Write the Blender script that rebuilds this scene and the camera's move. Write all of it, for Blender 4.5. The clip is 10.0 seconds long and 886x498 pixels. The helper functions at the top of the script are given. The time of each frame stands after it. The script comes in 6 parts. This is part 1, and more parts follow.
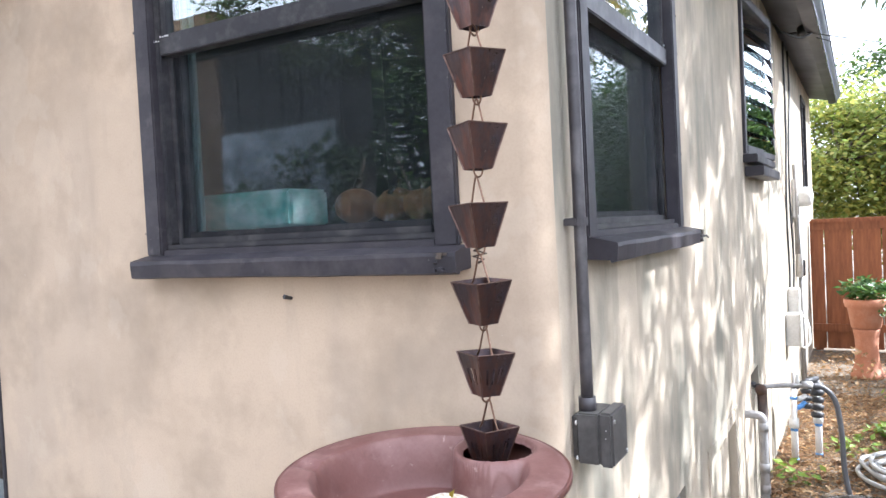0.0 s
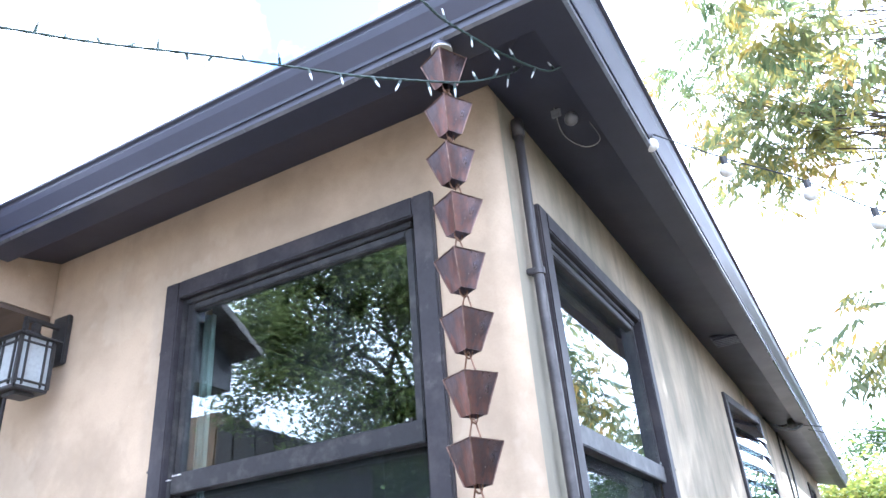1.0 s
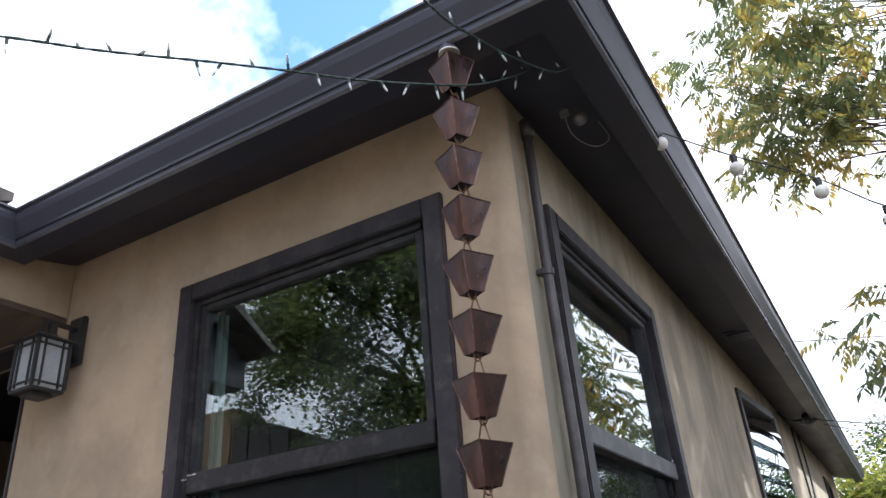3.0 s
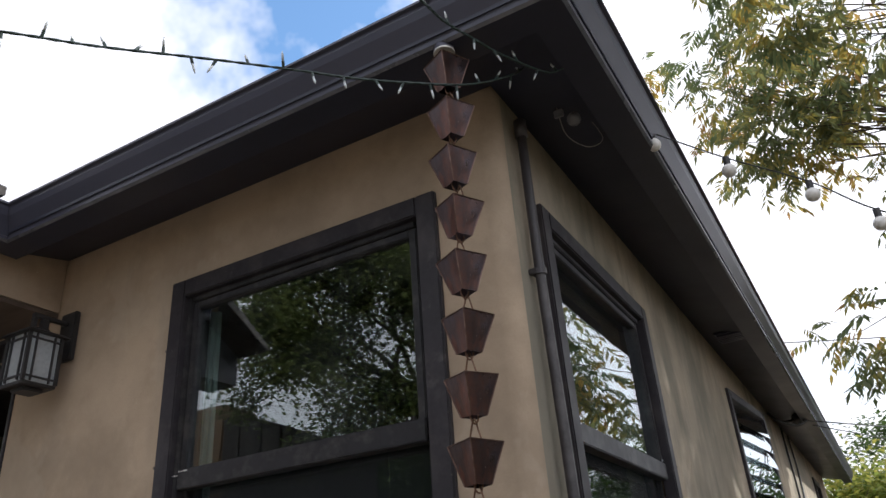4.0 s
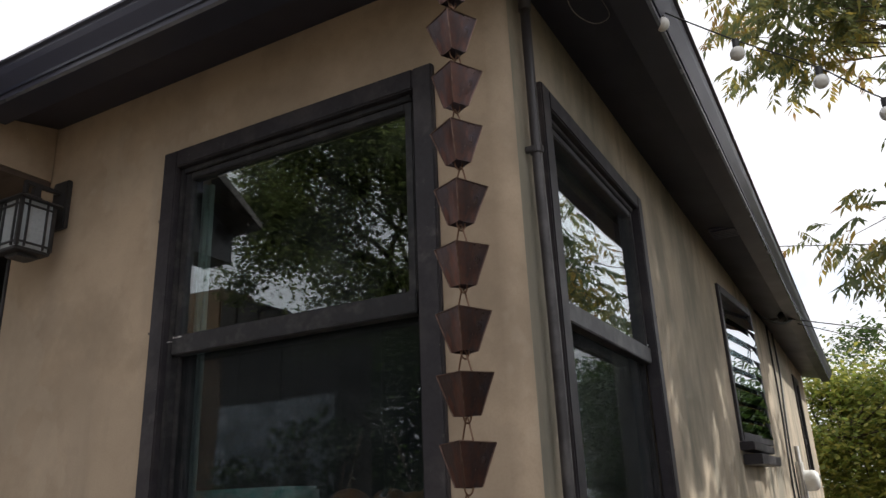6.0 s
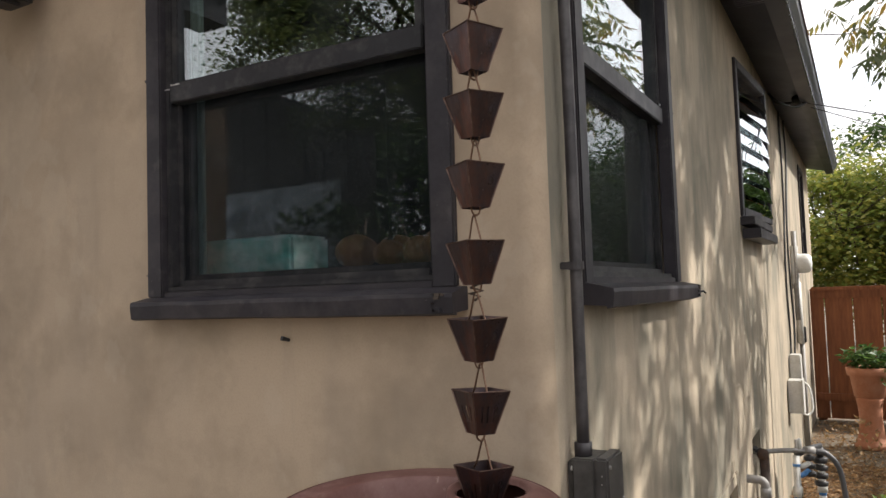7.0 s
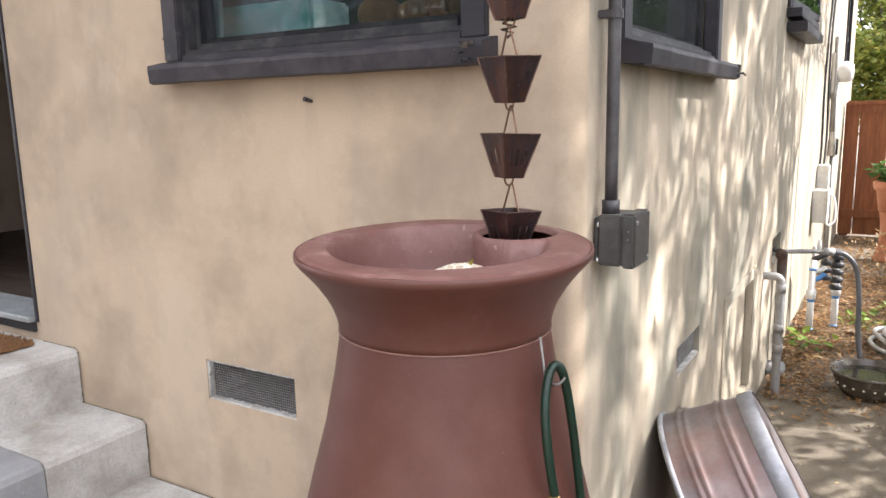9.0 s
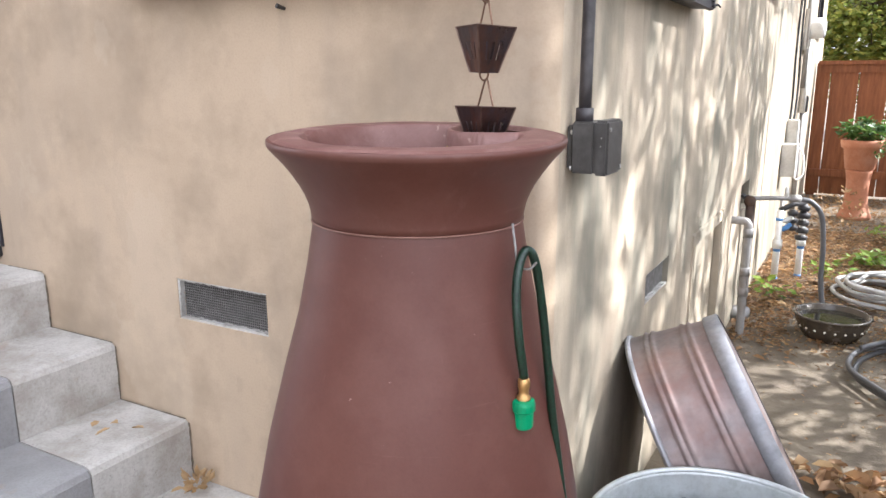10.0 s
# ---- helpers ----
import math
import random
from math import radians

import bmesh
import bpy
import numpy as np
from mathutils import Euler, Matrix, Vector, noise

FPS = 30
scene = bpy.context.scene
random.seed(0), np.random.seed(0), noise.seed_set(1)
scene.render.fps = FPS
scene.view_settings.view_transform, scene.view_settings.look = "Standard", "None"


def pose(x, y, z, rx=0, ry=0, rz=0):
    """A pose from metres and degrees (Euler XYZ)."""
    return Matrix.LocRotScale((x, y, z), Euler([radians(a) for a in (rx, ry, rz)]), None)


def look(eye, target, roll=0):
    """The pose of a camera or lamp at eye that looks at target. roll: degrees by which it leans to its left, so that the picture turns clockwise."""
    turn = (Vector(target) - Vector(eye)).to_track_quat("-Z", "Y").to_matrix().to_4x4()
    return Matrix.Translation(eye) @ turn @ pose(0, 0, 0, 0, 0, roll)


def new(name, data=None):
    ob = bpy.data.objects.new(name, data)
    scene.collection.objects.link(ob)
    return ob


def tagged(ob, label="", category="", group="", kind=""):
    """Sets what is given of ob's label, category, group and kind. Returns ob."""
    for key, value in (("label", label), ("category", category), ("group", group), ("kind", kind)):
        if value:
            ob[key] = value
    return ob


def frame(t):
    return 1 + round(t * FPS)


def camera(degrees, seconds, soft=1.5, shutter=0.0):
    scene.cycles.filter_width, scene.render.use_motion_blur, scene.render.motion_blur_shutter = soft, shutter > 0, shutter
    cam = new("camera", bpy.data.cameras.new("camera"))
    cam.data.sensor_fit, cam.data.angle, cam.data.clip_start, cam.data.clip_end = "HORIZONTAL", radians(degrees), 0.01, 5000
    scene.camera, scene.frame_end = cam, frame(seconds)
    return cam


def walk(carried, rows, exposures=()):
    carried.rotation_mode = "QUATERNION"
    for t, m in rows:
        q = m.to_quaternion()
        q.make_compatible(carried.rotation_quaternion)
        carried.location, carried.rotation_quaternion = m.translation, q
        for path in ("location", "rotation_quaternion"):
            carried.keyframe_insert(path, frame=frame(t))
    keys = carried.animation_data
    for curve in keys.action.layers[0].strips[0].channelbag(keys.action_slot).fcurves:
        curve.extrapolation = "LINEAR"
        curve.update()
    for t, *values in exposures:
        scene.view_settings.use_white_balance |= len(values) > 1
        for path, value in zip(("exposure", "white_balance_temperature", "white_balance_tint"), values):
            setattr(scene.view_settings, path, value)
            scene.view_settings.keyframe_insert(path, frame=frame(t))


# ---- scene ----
cam = camera(61.6, 10.0)
PATH = [
    (0, (0.559, -1.421, 1.58), (-0.425, 0.319, 1.521), -2.9),
    (0.2, (0.585, -1.455, 1.631), (-0.406, 0.256, 1.934), -3.0),
    (0.5, (0.583, -1.475, 1.655), (-0.336, 0.214, 2.207), -3.0),
    (0.8, (0.594, -1.508, 1.677), (-0.245, 0.087, 2.544), -4.6),
    (1, (0.607, -1.516, 1.693), (-0.214, 0.063, 2.605), -4.8),
    (1.5, (0.609, -1.523, 1.698), (-0.226, 0.03, 2.643), -4.9),
    (2, (0.622, -1.521, 1.704), (-0.243, 0.034, 2.616), -4.6),
    (2.5, (0.623, -1.523, 1.704), (-0.239, 0.04, 2.606), -4.8),
    (4, (0.628, -1.531, 1.703), (-0.214, 0.047, 2.598), -4.4),
    (4.5, (0.628, -1.524, 1.705), (-0.202, 0.064, 2.594), -4.5),
    (5, (0.626, -1.524, 1.703), (-0.193, 0.07, 2.593), -4.0),
    (5.2, (0.631, -1.528, 1.701), (-0.175, 0.064, 2.604), -4.4),
    (6.3, (0.596, -1.471, 1.623), (-0.341, 0.232, 2.096), -1.7),
    (6.5, (0.577, -1.454, 1.59), (-0.371, 0.268, 1.959), -1.6),
    (7, (0.573, -1.436, 1.527), (-0.406, 0.304, 1.645), -1.9),
    (7.5, (0.562, -1.436, 1.456), (-0.444, 0.29, 1.377), -0.6),
    (8, (0.554, -1.429, 1.423), (-0.456, 0.282, 1.192), -1.0),
    (8.5, (0.546, -1.411, 1.405), (-0.474, 0.285, 1.114), -1.2),
    (9, (0.54, -1.412, 1.381), (-0.484, 0.269, 1.028), -1.2),
    (9.5, (0.547, -1.426, 1.295), (-0.445, 0.275, 0.943), -0.2),
    (10, (0.551, -1.436, 1.259), (-0.401, 0.265, 0.812), -0.1),
]
walk(cam, [(t, look(eye, target, roll)) for t, eye, target, roll in PATH], exposures=[
    (0.0, 1.60, 5380, 12), (0.2, 1.90, 5300, 12), (0.5, 2.25, 5200, 11), (0.8, 2.20, 5050, 11), (1.0, 2.17, 4900, 11), (1.5, 1.78, 5100, 11), (2.0, 1.25, 5230, 11), (2.5, 0.86, 5420, 11), (4.0, -0.20, 5880, 11), (5.0, -0.33, 6080, 11), (6.3, -0.40, 6150, 10), (6.5, -0.40, 6250, 10), (7.0, 0.02, 6300, 11), (7.5, 0.42, 6250, 12), (8.0, 0.82, 6100, 12), (9.0, 1.22, 5950, 12), (10.0, 1.30, 5750, 12)])

# ---- light ----
SUN = Vector((0.705, 0.317, 0.634)).normalized()
world = bpy.data.worlds.new("sky")
scene.world = world
world.use_nodes = True
wn, wl = world.node_tree.nodes, world.node_tree.links
bg = wn["Background"]
sky = wn.new("ShaderNodeTexSky")
sky.sky_type = "NISHITA"
sky.sun_disc = False
sky.sun_elevation = math.asin(SUN.z)
sky.sun_rotation = math.atan2(SUN.x, SUN.y)
tc = wn.new("ShaderNodeTexCoord")
cloud = wn.new("ShaderNodeTexNoise")
cloud.inputs["Scale"].default_value = 2.3
cloud.inputs["Detail"].default_value = 6
cloud.inputs["Roughness"].default_value = 0.55
wl.new(tc.outputs["Generated"], cloud.inputs["Vector"])
cr = wn.new("ShaderNodeValToRGB")
cr.color_ramp.elements[0].position, cr.color_ramp.elements[1].position = 0.27, 0.43
wl.new(cloud.outputs["Fac"], cr.inputs["Fac"])
mixc = wn.new("ShaderNodeMix")
mixc.data_type = "RGBA"
# a blue gap in the cloud to the north-west
gd = wn.new("ShaderNodeVectorMath")
gd.operation = "DOT_PRODUCT"
gd.inputs[1].default_value = (-0.475, 0.521, 0.709)
wl.new(tc.outputs["Generated"], gd.inputs[0])
rag = wn.new("ShaderNodeMath")
rag.operation = "MULTIPLY_ADD"
rag.inputs[1].default_value = 0.17
wl.new(cloud.outputs["Fac"], rag.inputs[0])
wl.new(gd.outputs["Value"], rag.inputs[2])
gapr = wn.new("ShaderNodeMapRange")
gapr.inputs["From Min"].default_value, gapr.inputs["From Max"].default_value = 1.072, 1.087
gapr.inputs["To Min"].default_value, gapr.inputs["To Max"].default_value = 1.0, 0.0
wl.new(rag.outputs[0], gapr.inputs["Value"])
cover = wn.new("ShaderNodeMath")
cover.operation = "MULTIPLY"
wl.new(cr.outputs["Color"], cover.inputs[0])
wl.new(gapr.outputs["Result"], cover.inputs[1])
wl.new(cover.outputs[0], mixc.inputs["Factor"])
blue = wn.new("ShaderNodeVectorMath")
blue.operation = "MULTIPLY"
blue.inputs[1].default_value = (4.9, 5.5, 5.4)
wl.new(sky.outputs["Color"], blue.inputs[0])
wl.new(blue.outputs["Vector"], mixc.inputs["A"])
# thin bright cloud, brighter towards the sun
dot = wn.new("ShaderNodeVectorMath")
dot.operation = "DOT_PRODUCT"
dot.inputs[1].default_value = SUN
wl.new(tc.outputs["Generated"], dot.inputs[0])
glow = wn.new("ShaderNodeMapRange")
glow.inputs["From Min"].default_value, glow.inputs["From Max"].default_value = -0.3, 1.0
glow.inputs["To Min"].default_value, glow.inputs["To Max"].default_value = 20.0, 26.0
wl.new(dot.outputs["Value"], glow.inputs["Value"])
white = wn.new("ShaderNodeVectorMath")
white.operation = "SCALE"
white.inputs[0].default_value = (1.025, 0.985, 0.975)
wl.new(glow.outputs["Result"], white.inputs["Scale"])
wl.new(white.outputs["Vector"], mixc.inputs["B"])
wl.new(mixc.outputs["Result"], bg.inputs["Color"])
bg.inputs["Strength"].default_value = 0.065
sun = new("sun", bpy.data.lights.new("sun", "SUN"))
sun.data.energy, sun.data.angle, sun.data.color = 6.4, radians(0.53), (1.0, 0.93, 0.82)
sun.matrix_world = look(SUN * 30, (0, 0, 0))


# ---- materials ----
def surface(name, c1, c2, scale=6.0, rough=0.6, bump=0.15, grain=60.0, metal=0.0, stain=None, stain_scale=1.2, stain_amount=0.5,
            rough_var=0.12, stretch=(1, 1, 1), distance=0.01, vary=0.0, detail=6.0, streak=None, streak_amount=0.4, grit=0.86):
    """A worn surface: two tones, fine grain, larger stains and a relief."""
    m = bpy.data.materials.new(name)
    m.use_nodes = True
    n, l = m.node_tree.nodes, m.node_tree.links
    b = n["Principled BSDF"]
    co = n.new("ShaderNodeTexCoord")
    mp = n.new("ShaderNodeMapping")
    mp.inputs["Scale"].default_value = stretch
    l.new(co.outputs["Object"], mp.inputs["Vector"])

    def noise_node(s, d=detail, r=0.6):
        k = n.new("ShaderNodeTexNoise")
        k.inputs["Scale"].default_value, k.inputs["Detail"].default_value, k.inputs["Roughness"].default_value = s, d, r
        l.new(mp.outputs["Vector"], k.inputs["Vector"])
        return k

    def ramp(src, lo, hi):
        k = n.new("ShaderNodeMapRange")
        k.inputs["From Min"].default_value, k.inputs["From Max"].default_value = lo, hi
        l.new(src, k.inputs["Value"])
        return k.outputs["Result"]

    def mix(fac, a, bb):
        k = n.new("ShaderNodeMix")
        k.data_type = "RGBA"
        l.new(fac, k.inputs["Factor"])
        for sock, v in (("A", a), ("B", bb)):
            if isinstance(v, tuple):
                k.inputs[sock].default_value = (*v, 1)
            else:
                l.new(v, k.inputs[sock])
        return k.outputs["Result"]

    big, fine = noise_node(scale), noise_node(grain, 4.0)
    col = mix(ramp(big.outputs["Fac"], 0.35, 0.65), c1, c2)
    gm = n.new("ShaderNodeMix")
    gm.data_type = "RGBA"
    l.new(ramp(fine.outputs["Fac"], 0.3, 0.55), gm.inputs["Factor"])
    gm.inputs["A"].default_value = (grit, grit * 0.99, grit * 0.98, 1)
    gm.inputs["B"].default_value = (1, 1, 1, 1)
    dark = n.new("ShaderNodeMix")
    dark.data_type, dark.blend_type = "RGBA", "MULTIPLY"
    dark.inputs["Factor"].default_value = 1.0
    l.new(col, dark.inputs["A"])
    l.new(gm.outputs["Result"], dark.inputs["B"])
    col = dark.outputs["Result"]
    if stain:
        st = noise_node(stain_scale, 5.0, 0.65)
        f = ramp(st.outputs["Fac"], 0.48, 0.72)
        k = n.new("ShaderNodeMath")
        k.operation = "MULTIPLY"
        k.inputs[1].default_value = stain_amount
        l.new(f, k.inputs[0])
        col = mix(k.outputs[0], col, stain)
    if streak:
        ms = n.new("ShaderNodeMapping")
        ms.inputs["Scale"].default_value = (5, 5, 0.7)
        l.new(co.outputs["Object"], ms.inputs["Vector"])
        sn = n.new("ShaderNodeTexNoise")
        sn.inputs["Scale"].default_value, sn.inputs["Detail"].default_value = 1.0, 5.0
        l.new(ms.outputs["Vector"], sn.inputs["Vector"])
        k = n.new("ShaderNodeMath")
        k.operation = "MULTIPLY"
        k.inputs[1].default_value = streak_amount
        l.new(ramp(sn.outputs["Fac"], 0.52, 0.75), k.inputs[0])
        col = mix(k.outputs[0], col, streak)
    if vary:
        oi = n.new("ShaderNodeObjectInfo")
        hs = n.new("ShaderNodeHueSaturation")
        vr = n.new("ShaderNodeMapRange")
        vr.inputs["To Min"].default_value, vr.inputs["To Max"].default_value = 1 - vary, 1 + vary
        l.new(oi.outputs["Random"], vr.inputs["Value"])
        l.new(vr.outputs["Result"], hs.inputs["Value"])
        l.new(col, hs.inputs["Color"])
        col = hs.outputs["Color"]
    l.new(col, b.inputs["Base Color"])
    rr = n.new("ShaderNodeMapRange")
    rr.inputs["To Min"].default_value, rr.inputs["To Max"].default_value = max(0.02, rough - rough_var), min(1, rough + rough_var)
    l.new(big.outputs["Fac"], rr.inputs["Value"])
    l.new(rr.outputs["Result"], b.inputs["Roughness"])
    b.inputs["Metallic"].default_value = metal
    if bump:
        bp = n.new("ShaderNodeBump")
        bp.inputs["Strength"].default_value, bp.inputs["Distance"].default_value = bump, distance
        ad = n.new("ShaderNodeMath")
        ad.operation = "MULTIPLY_ADD"
        ad.inputs[1].default_value = 0.35
        l.new(fine.outputs["Fac"], ad.inputs[0])
        l.new(big.outputs["Fac"], ad.inputs[2])
        l.new(ad.outputs[0], bp.inputs["Height"])
        l.new(bp.outputs["Normal"], b.inputs["Normal"])
    return m


def scuffs(m, marks):
    """Scratches, drips and specks laid over a surface's colour. marks: stretch, scale, from, to, amount, tone."""
    n, l = m.node_tree.nodes, m.node_tree.links
    b = n["Principled BSDF"]
    col = b.inputs["Base Color"].links[0].from_socket
    co = n.new("ShaderNodeTexCoord")
    for (sx, sy, sz), sc, lo, hi, amount, tone in marks:
        mp, ns, rg, mu, mx = n.new("ShaderNodeMapping"), n.new("ShaderNodeTexNoise"), n.new("ShaderNodeMapRange"), n.new("ShaderNodeMath"), n.new("ShaderNodeMix")
        mp.inputs["Scale"].default_value = (sx, sy, sz)
        mp.inputs["Location"].default_value = (sc, sz, sx)
        l.new(co.outputs["Object"], mp.inputs["Vector"])
        l.new(mp.outputs["Vector"], ns.inputs["Vector"])
        ns.inputs["Scale"].default_value, ns.inputs["Detail"].default_value, ns.inputs["Roughness"].default_value = sc, 5.0, 0.62
        l.new(ns.outputs["Fac"], rg.inputs["Value"])
        rg.inputs["From Min"].default_value, rg.inputs["From Max"].default_value = lo, hi
        mu.operation = "MULTIPLY"
        mu.inputs[1].default_value = amount
        l.new(rg.outputs["Result"], mu.inputs[0])
        mx.data_type = "RGBA"
        l.new(mu.outputs[0], mx.inputs["Factor"])
        l.new(col, mx.inputs["A"])
        mx.inputs["B"].default_value = (*tone, 1)
        col = mx.outputs["Result"]
    l.new(col, b.inputs["Base Color"])


def glass(name, tint, r0, gloss=(0.93, 0.97, 1.0), haze=0.0):
    """A window pane: clear or tinted, with a mirror gloss that grows towards grazing angles."""
    m = bpy.data.materials.new(name)
    m.use_nodes = True
    n, l = m.node_tree.nodes, m.node_tree.links
    n.remove(n["Principled BSDF"])
    tr, gl, mx, fr = n.new("ShaderNodeBsdfTransparent"), n.new("ShaderNodeBsdfGlossy"), n.new("ShaderNodeMixShader"), n.new("ShaderNodeLayerWeight")
    tr.inputs["Color"].default_value = (*tint, 1)
    gl.inputs["Color"].default_value = (*gloss, 1)
    gl.inputs["Roughness"].default_value = 0.0
    fr.inputs["Blend"].default_value = 0.5
    pw, ma = n.new("ShaderNodeMath"), n.new("ShaderNodeMath")
    pw.operation, ma.operation = "POWER", "MULTIPLY_ADD"
    pw.inputs[1].default_value = 3.4
    ma.inputs[1].default_value, ma.inputs[2].default_value = 1 - r0, r0
    l.new(fr.outputs["Facing"], pw.inputs[0])
    l.new(pw.outputs[0], ma.inputs[0])
    co, ns, bp = n.new("ShaderNodeTexCoord"), n.new("ShaderNodeTexNoise"), n.new("ShaderNodeBump")
    ns.inputs["Scale"].default_value, ns.inputs["Detail"].default_value = 2.2, 1.0
    bp.inputs["Strength"].default_value, bp.inputs["Distance"].default_value = 0.05, 0.02
    l.new(co.outputs["Object"], ns.inputs["Vector"])
    l.new(ns.outputs["Fac"], bp.inputs["Height"])
    l.new(bp.outputs["Normal"], gl.inputs["Normal"])
    l.new(ma.outputs[0], mx.inputs["Fac"])
    l.new(tr.outputs["BSDF"], mx.inputs[1])
    l.new(gl.outputs["BSDF"], mx.inputs[2])
    out = mx.outputs["Shader"]
    # Patchy pale film stands in for haze and blurred reflections on the pane.
    if haze:
        df, m2 = n.new("ShaderNodeBsdfDiffuse"), n.new("ShaderNodeMixShader")
        df.inputs["Color"].default_value = (0.62, 0.68, 0.72, 1)
        dn, dr = n.new("ShaderNodeTexNoise"), n.new("ShaderNodeMapRange")
        dn.inputs["Scale"].default_value, dn.inputs["Detail"].default_value, dn.inputs["Roughness"].default_value = 4.5, 7.0, 0.7
        dr.inputs["From Min"].default_value, dr.inputs["From Max"].default_value = 0.46, 0.72
        dr.inputs["To Min"].default_value, dr.inputs["To Max"].default_value = 0.0, haze
        l.new(co.outputs["Object"], dn.inputs["Vector"])
        l.new(dn.outputs["Fac"], dr.inputs["Value"])
        l.new(dr.outputs["Result"], m2.inputs["Fac"])
        l.new(out, m2.inputs[1])
        l.new(df.outputs["BSDF"], m2.inputs[2])
        out = m2.outputs["Shader"]
    l.new(out, n["Material Output"].inputs["Surface"])
    return m


def mesh_screen(name, colour, open_share):
    """Fine woven wire, thinner than can be seen thread by thread."""
    m = bpy.data.materials.new(name)
    m.use_nodes = True
    n, l = m.node_tree.nodes, m.node_tree.links
    b = n["Principled BSDF"]
    b.inputs["Base Color"].default_value = (*colour, 1)
    b.inputs["Roughness"].default_value = 0.5
    b.inputs["Specular IOR Level"].default_value = 0.05
    b.inputs["Alpha"].default_value = 1 - open_share
    return m


def foliage(name, tones, rough=0.5, through_light=0.4, clump=0.0):
    """Leaves: each leaf takes its own tone, and lets some light through."""
    m = bpy.data.materials.new(name)
    m.use_nodes = True
    n, l = m.node_tree.nodes, m.node_tree.links
    b = n["Principled BSDF"]
    geo, rp = n.new("ShaderNodeNewGeometry"), n.new("ShaderNodeValToRGB")
    el = rp.color_ramp.elements
    el[0].position, el[0].color = 0.0, (*tones[0], 1)
    el[1].position, el[1].color = 1.0, (*tones[-1], 1)
    for i, c in enumerate(tones[1:-1], 1):
        e = el.new(i / (len(tones) - 1))
        e.color = (*c, 1)
    pick = geo.outputs["Random Per Island"]
    if clump:  # boughs turn colour together
        no, mr, mi = n.new("ShaderNodeTexNoise"), n.new("ShaderNodeMapRange"), n.new("ShaderNodeMix")
        l.new(n.new("ShaderNodeTexCoord").outputs["Object"], no.inputs["Vector"])
        no.inputs["Scale"].default_value = 1.5
        no.inputs["Detail"].default_value = 1.0
        l.new(no.outputs["Fac"], mr.inputs["Value"])
        mr.inputs["From Min"].default_value, mr.inputs["From Max"].default_value = 0.38, 0.66
        mi.inputs["Factor"].default_value = clump
        l.new(pick, mi.inputs["A"])
        l.new(mr.outputs["Result"], mi.inputs["B"])
        pick = mi.outputs["Result"]
    l.new(pick, rp.inputs["Fac"])
    l.new(rp.outputs["Color"], b.inputs["Base Color"])
    b.inputs["Roughness"].default_value = rough
    tl, mx = n.new("ShaderNodeBsdfTranslucent"), n.new("ShaderNodeMixShader")
    l.new(rp.outputs["Color"], tl.inputs["Color"])
    mx.inputs["Fac"].default_value = through_light
    l.new(b.outputs["BSDF"], mx.inputs[1])
    l.new(tl.outputs["BSDF"], mx.inputs[2])
    l.new(mx.outputs["Shader"], n["Material Output"].inputs["Surface"])
    return m


STUCCO = surface("stucco", (0.505, 0.397, 0.286), (0.435, 0.337, 0.239), 1.7, 0.9, 0.13, 170, stain=(0.26, 0.205, 0.15), stain_scale=1.7,
                 stain_amount=0.75, distance=0.005, streak=(0.30, 0.25, 0.205), streak_amount=0.3, grit=0.93)
# Rain stains and streaks, deepened to stand in for eave shade as well.
STUCCO_SIDE = surface("stained_shaded_stucco", (0.465, 0.388, 0.293), (0.398, 0.332, 0.249), 1.9, 0.9, 0.16, 150, stain=(0.24, 0.215, 0.168), stain_scale=2.0,
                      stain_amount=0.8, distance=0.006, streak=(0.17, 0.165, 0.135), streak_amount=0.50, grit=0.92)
scuffs(STUCCO, (((1.0, 1.0, 1.3), 1.15, 0.53, 0.66, 0.30, (0.27, 0.20, 0.135)), ((1, 1, 1), 48, 0.735, 0.755, 0.8, (0.70, 0.64, 0.55)), ((3.5, 3.5, 0.5), 1.4, 0.60, 0.72, 0.32, (0.29, 0.235, 0.18)), ((1.6, 1.6, 1.0), 3.4, 0.60, 0.63, 0.14, (0.30, 0.24, 0.18)), ((1.0, 1.0, 0.8), 1.9, 0.50, 0.53, 0.16, (0.30, 0.245, 0.19)), ((1.0, 1.0, 0.7), 2.6, 0.56, 0.585, 0.14, (0.56, 0.48, 0.38))))
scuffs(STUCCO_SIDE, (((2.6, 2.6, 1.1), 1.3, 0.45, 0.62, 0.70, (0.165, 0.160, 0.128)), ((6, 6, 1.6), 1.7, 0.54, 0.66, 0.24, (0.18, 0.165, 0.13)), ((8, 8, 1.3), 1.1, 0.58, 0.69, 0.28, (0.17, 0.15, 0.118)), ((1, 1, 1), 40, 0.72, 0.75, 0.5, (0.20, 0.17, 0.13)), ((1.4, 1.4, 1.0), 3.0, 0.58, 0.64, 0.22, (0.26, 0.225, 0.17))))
TRIM = surface("trim_paint", (0.037, 0.0335, 0.0395), (0.028, 0.0258, 0.0305), 9, 0.5, 0.2, 90, stain=(0.115, 0.10, 0.097), stain_scale=7, stain_amount=0.35, distance=0.003)
scuffs(TRIM, (((1, 1, 1), 90, 0.73, 0.75, 0.7, (0.30, 0.28, 0.26)), ((1, 1, 1), 16, 0.62, 0.75, 0.4, (0.14, 0.125, 0.12))))
SASH = surface("sash_paint", (0.029, 0.0285, 0.032), (0.023, 0.0225, 0.0255), 12, 0.42, 0.12, 120, stain=(0.15, 0.14, 0.13), stain_scale=14, stain_amount=0.35, distance=0.002)
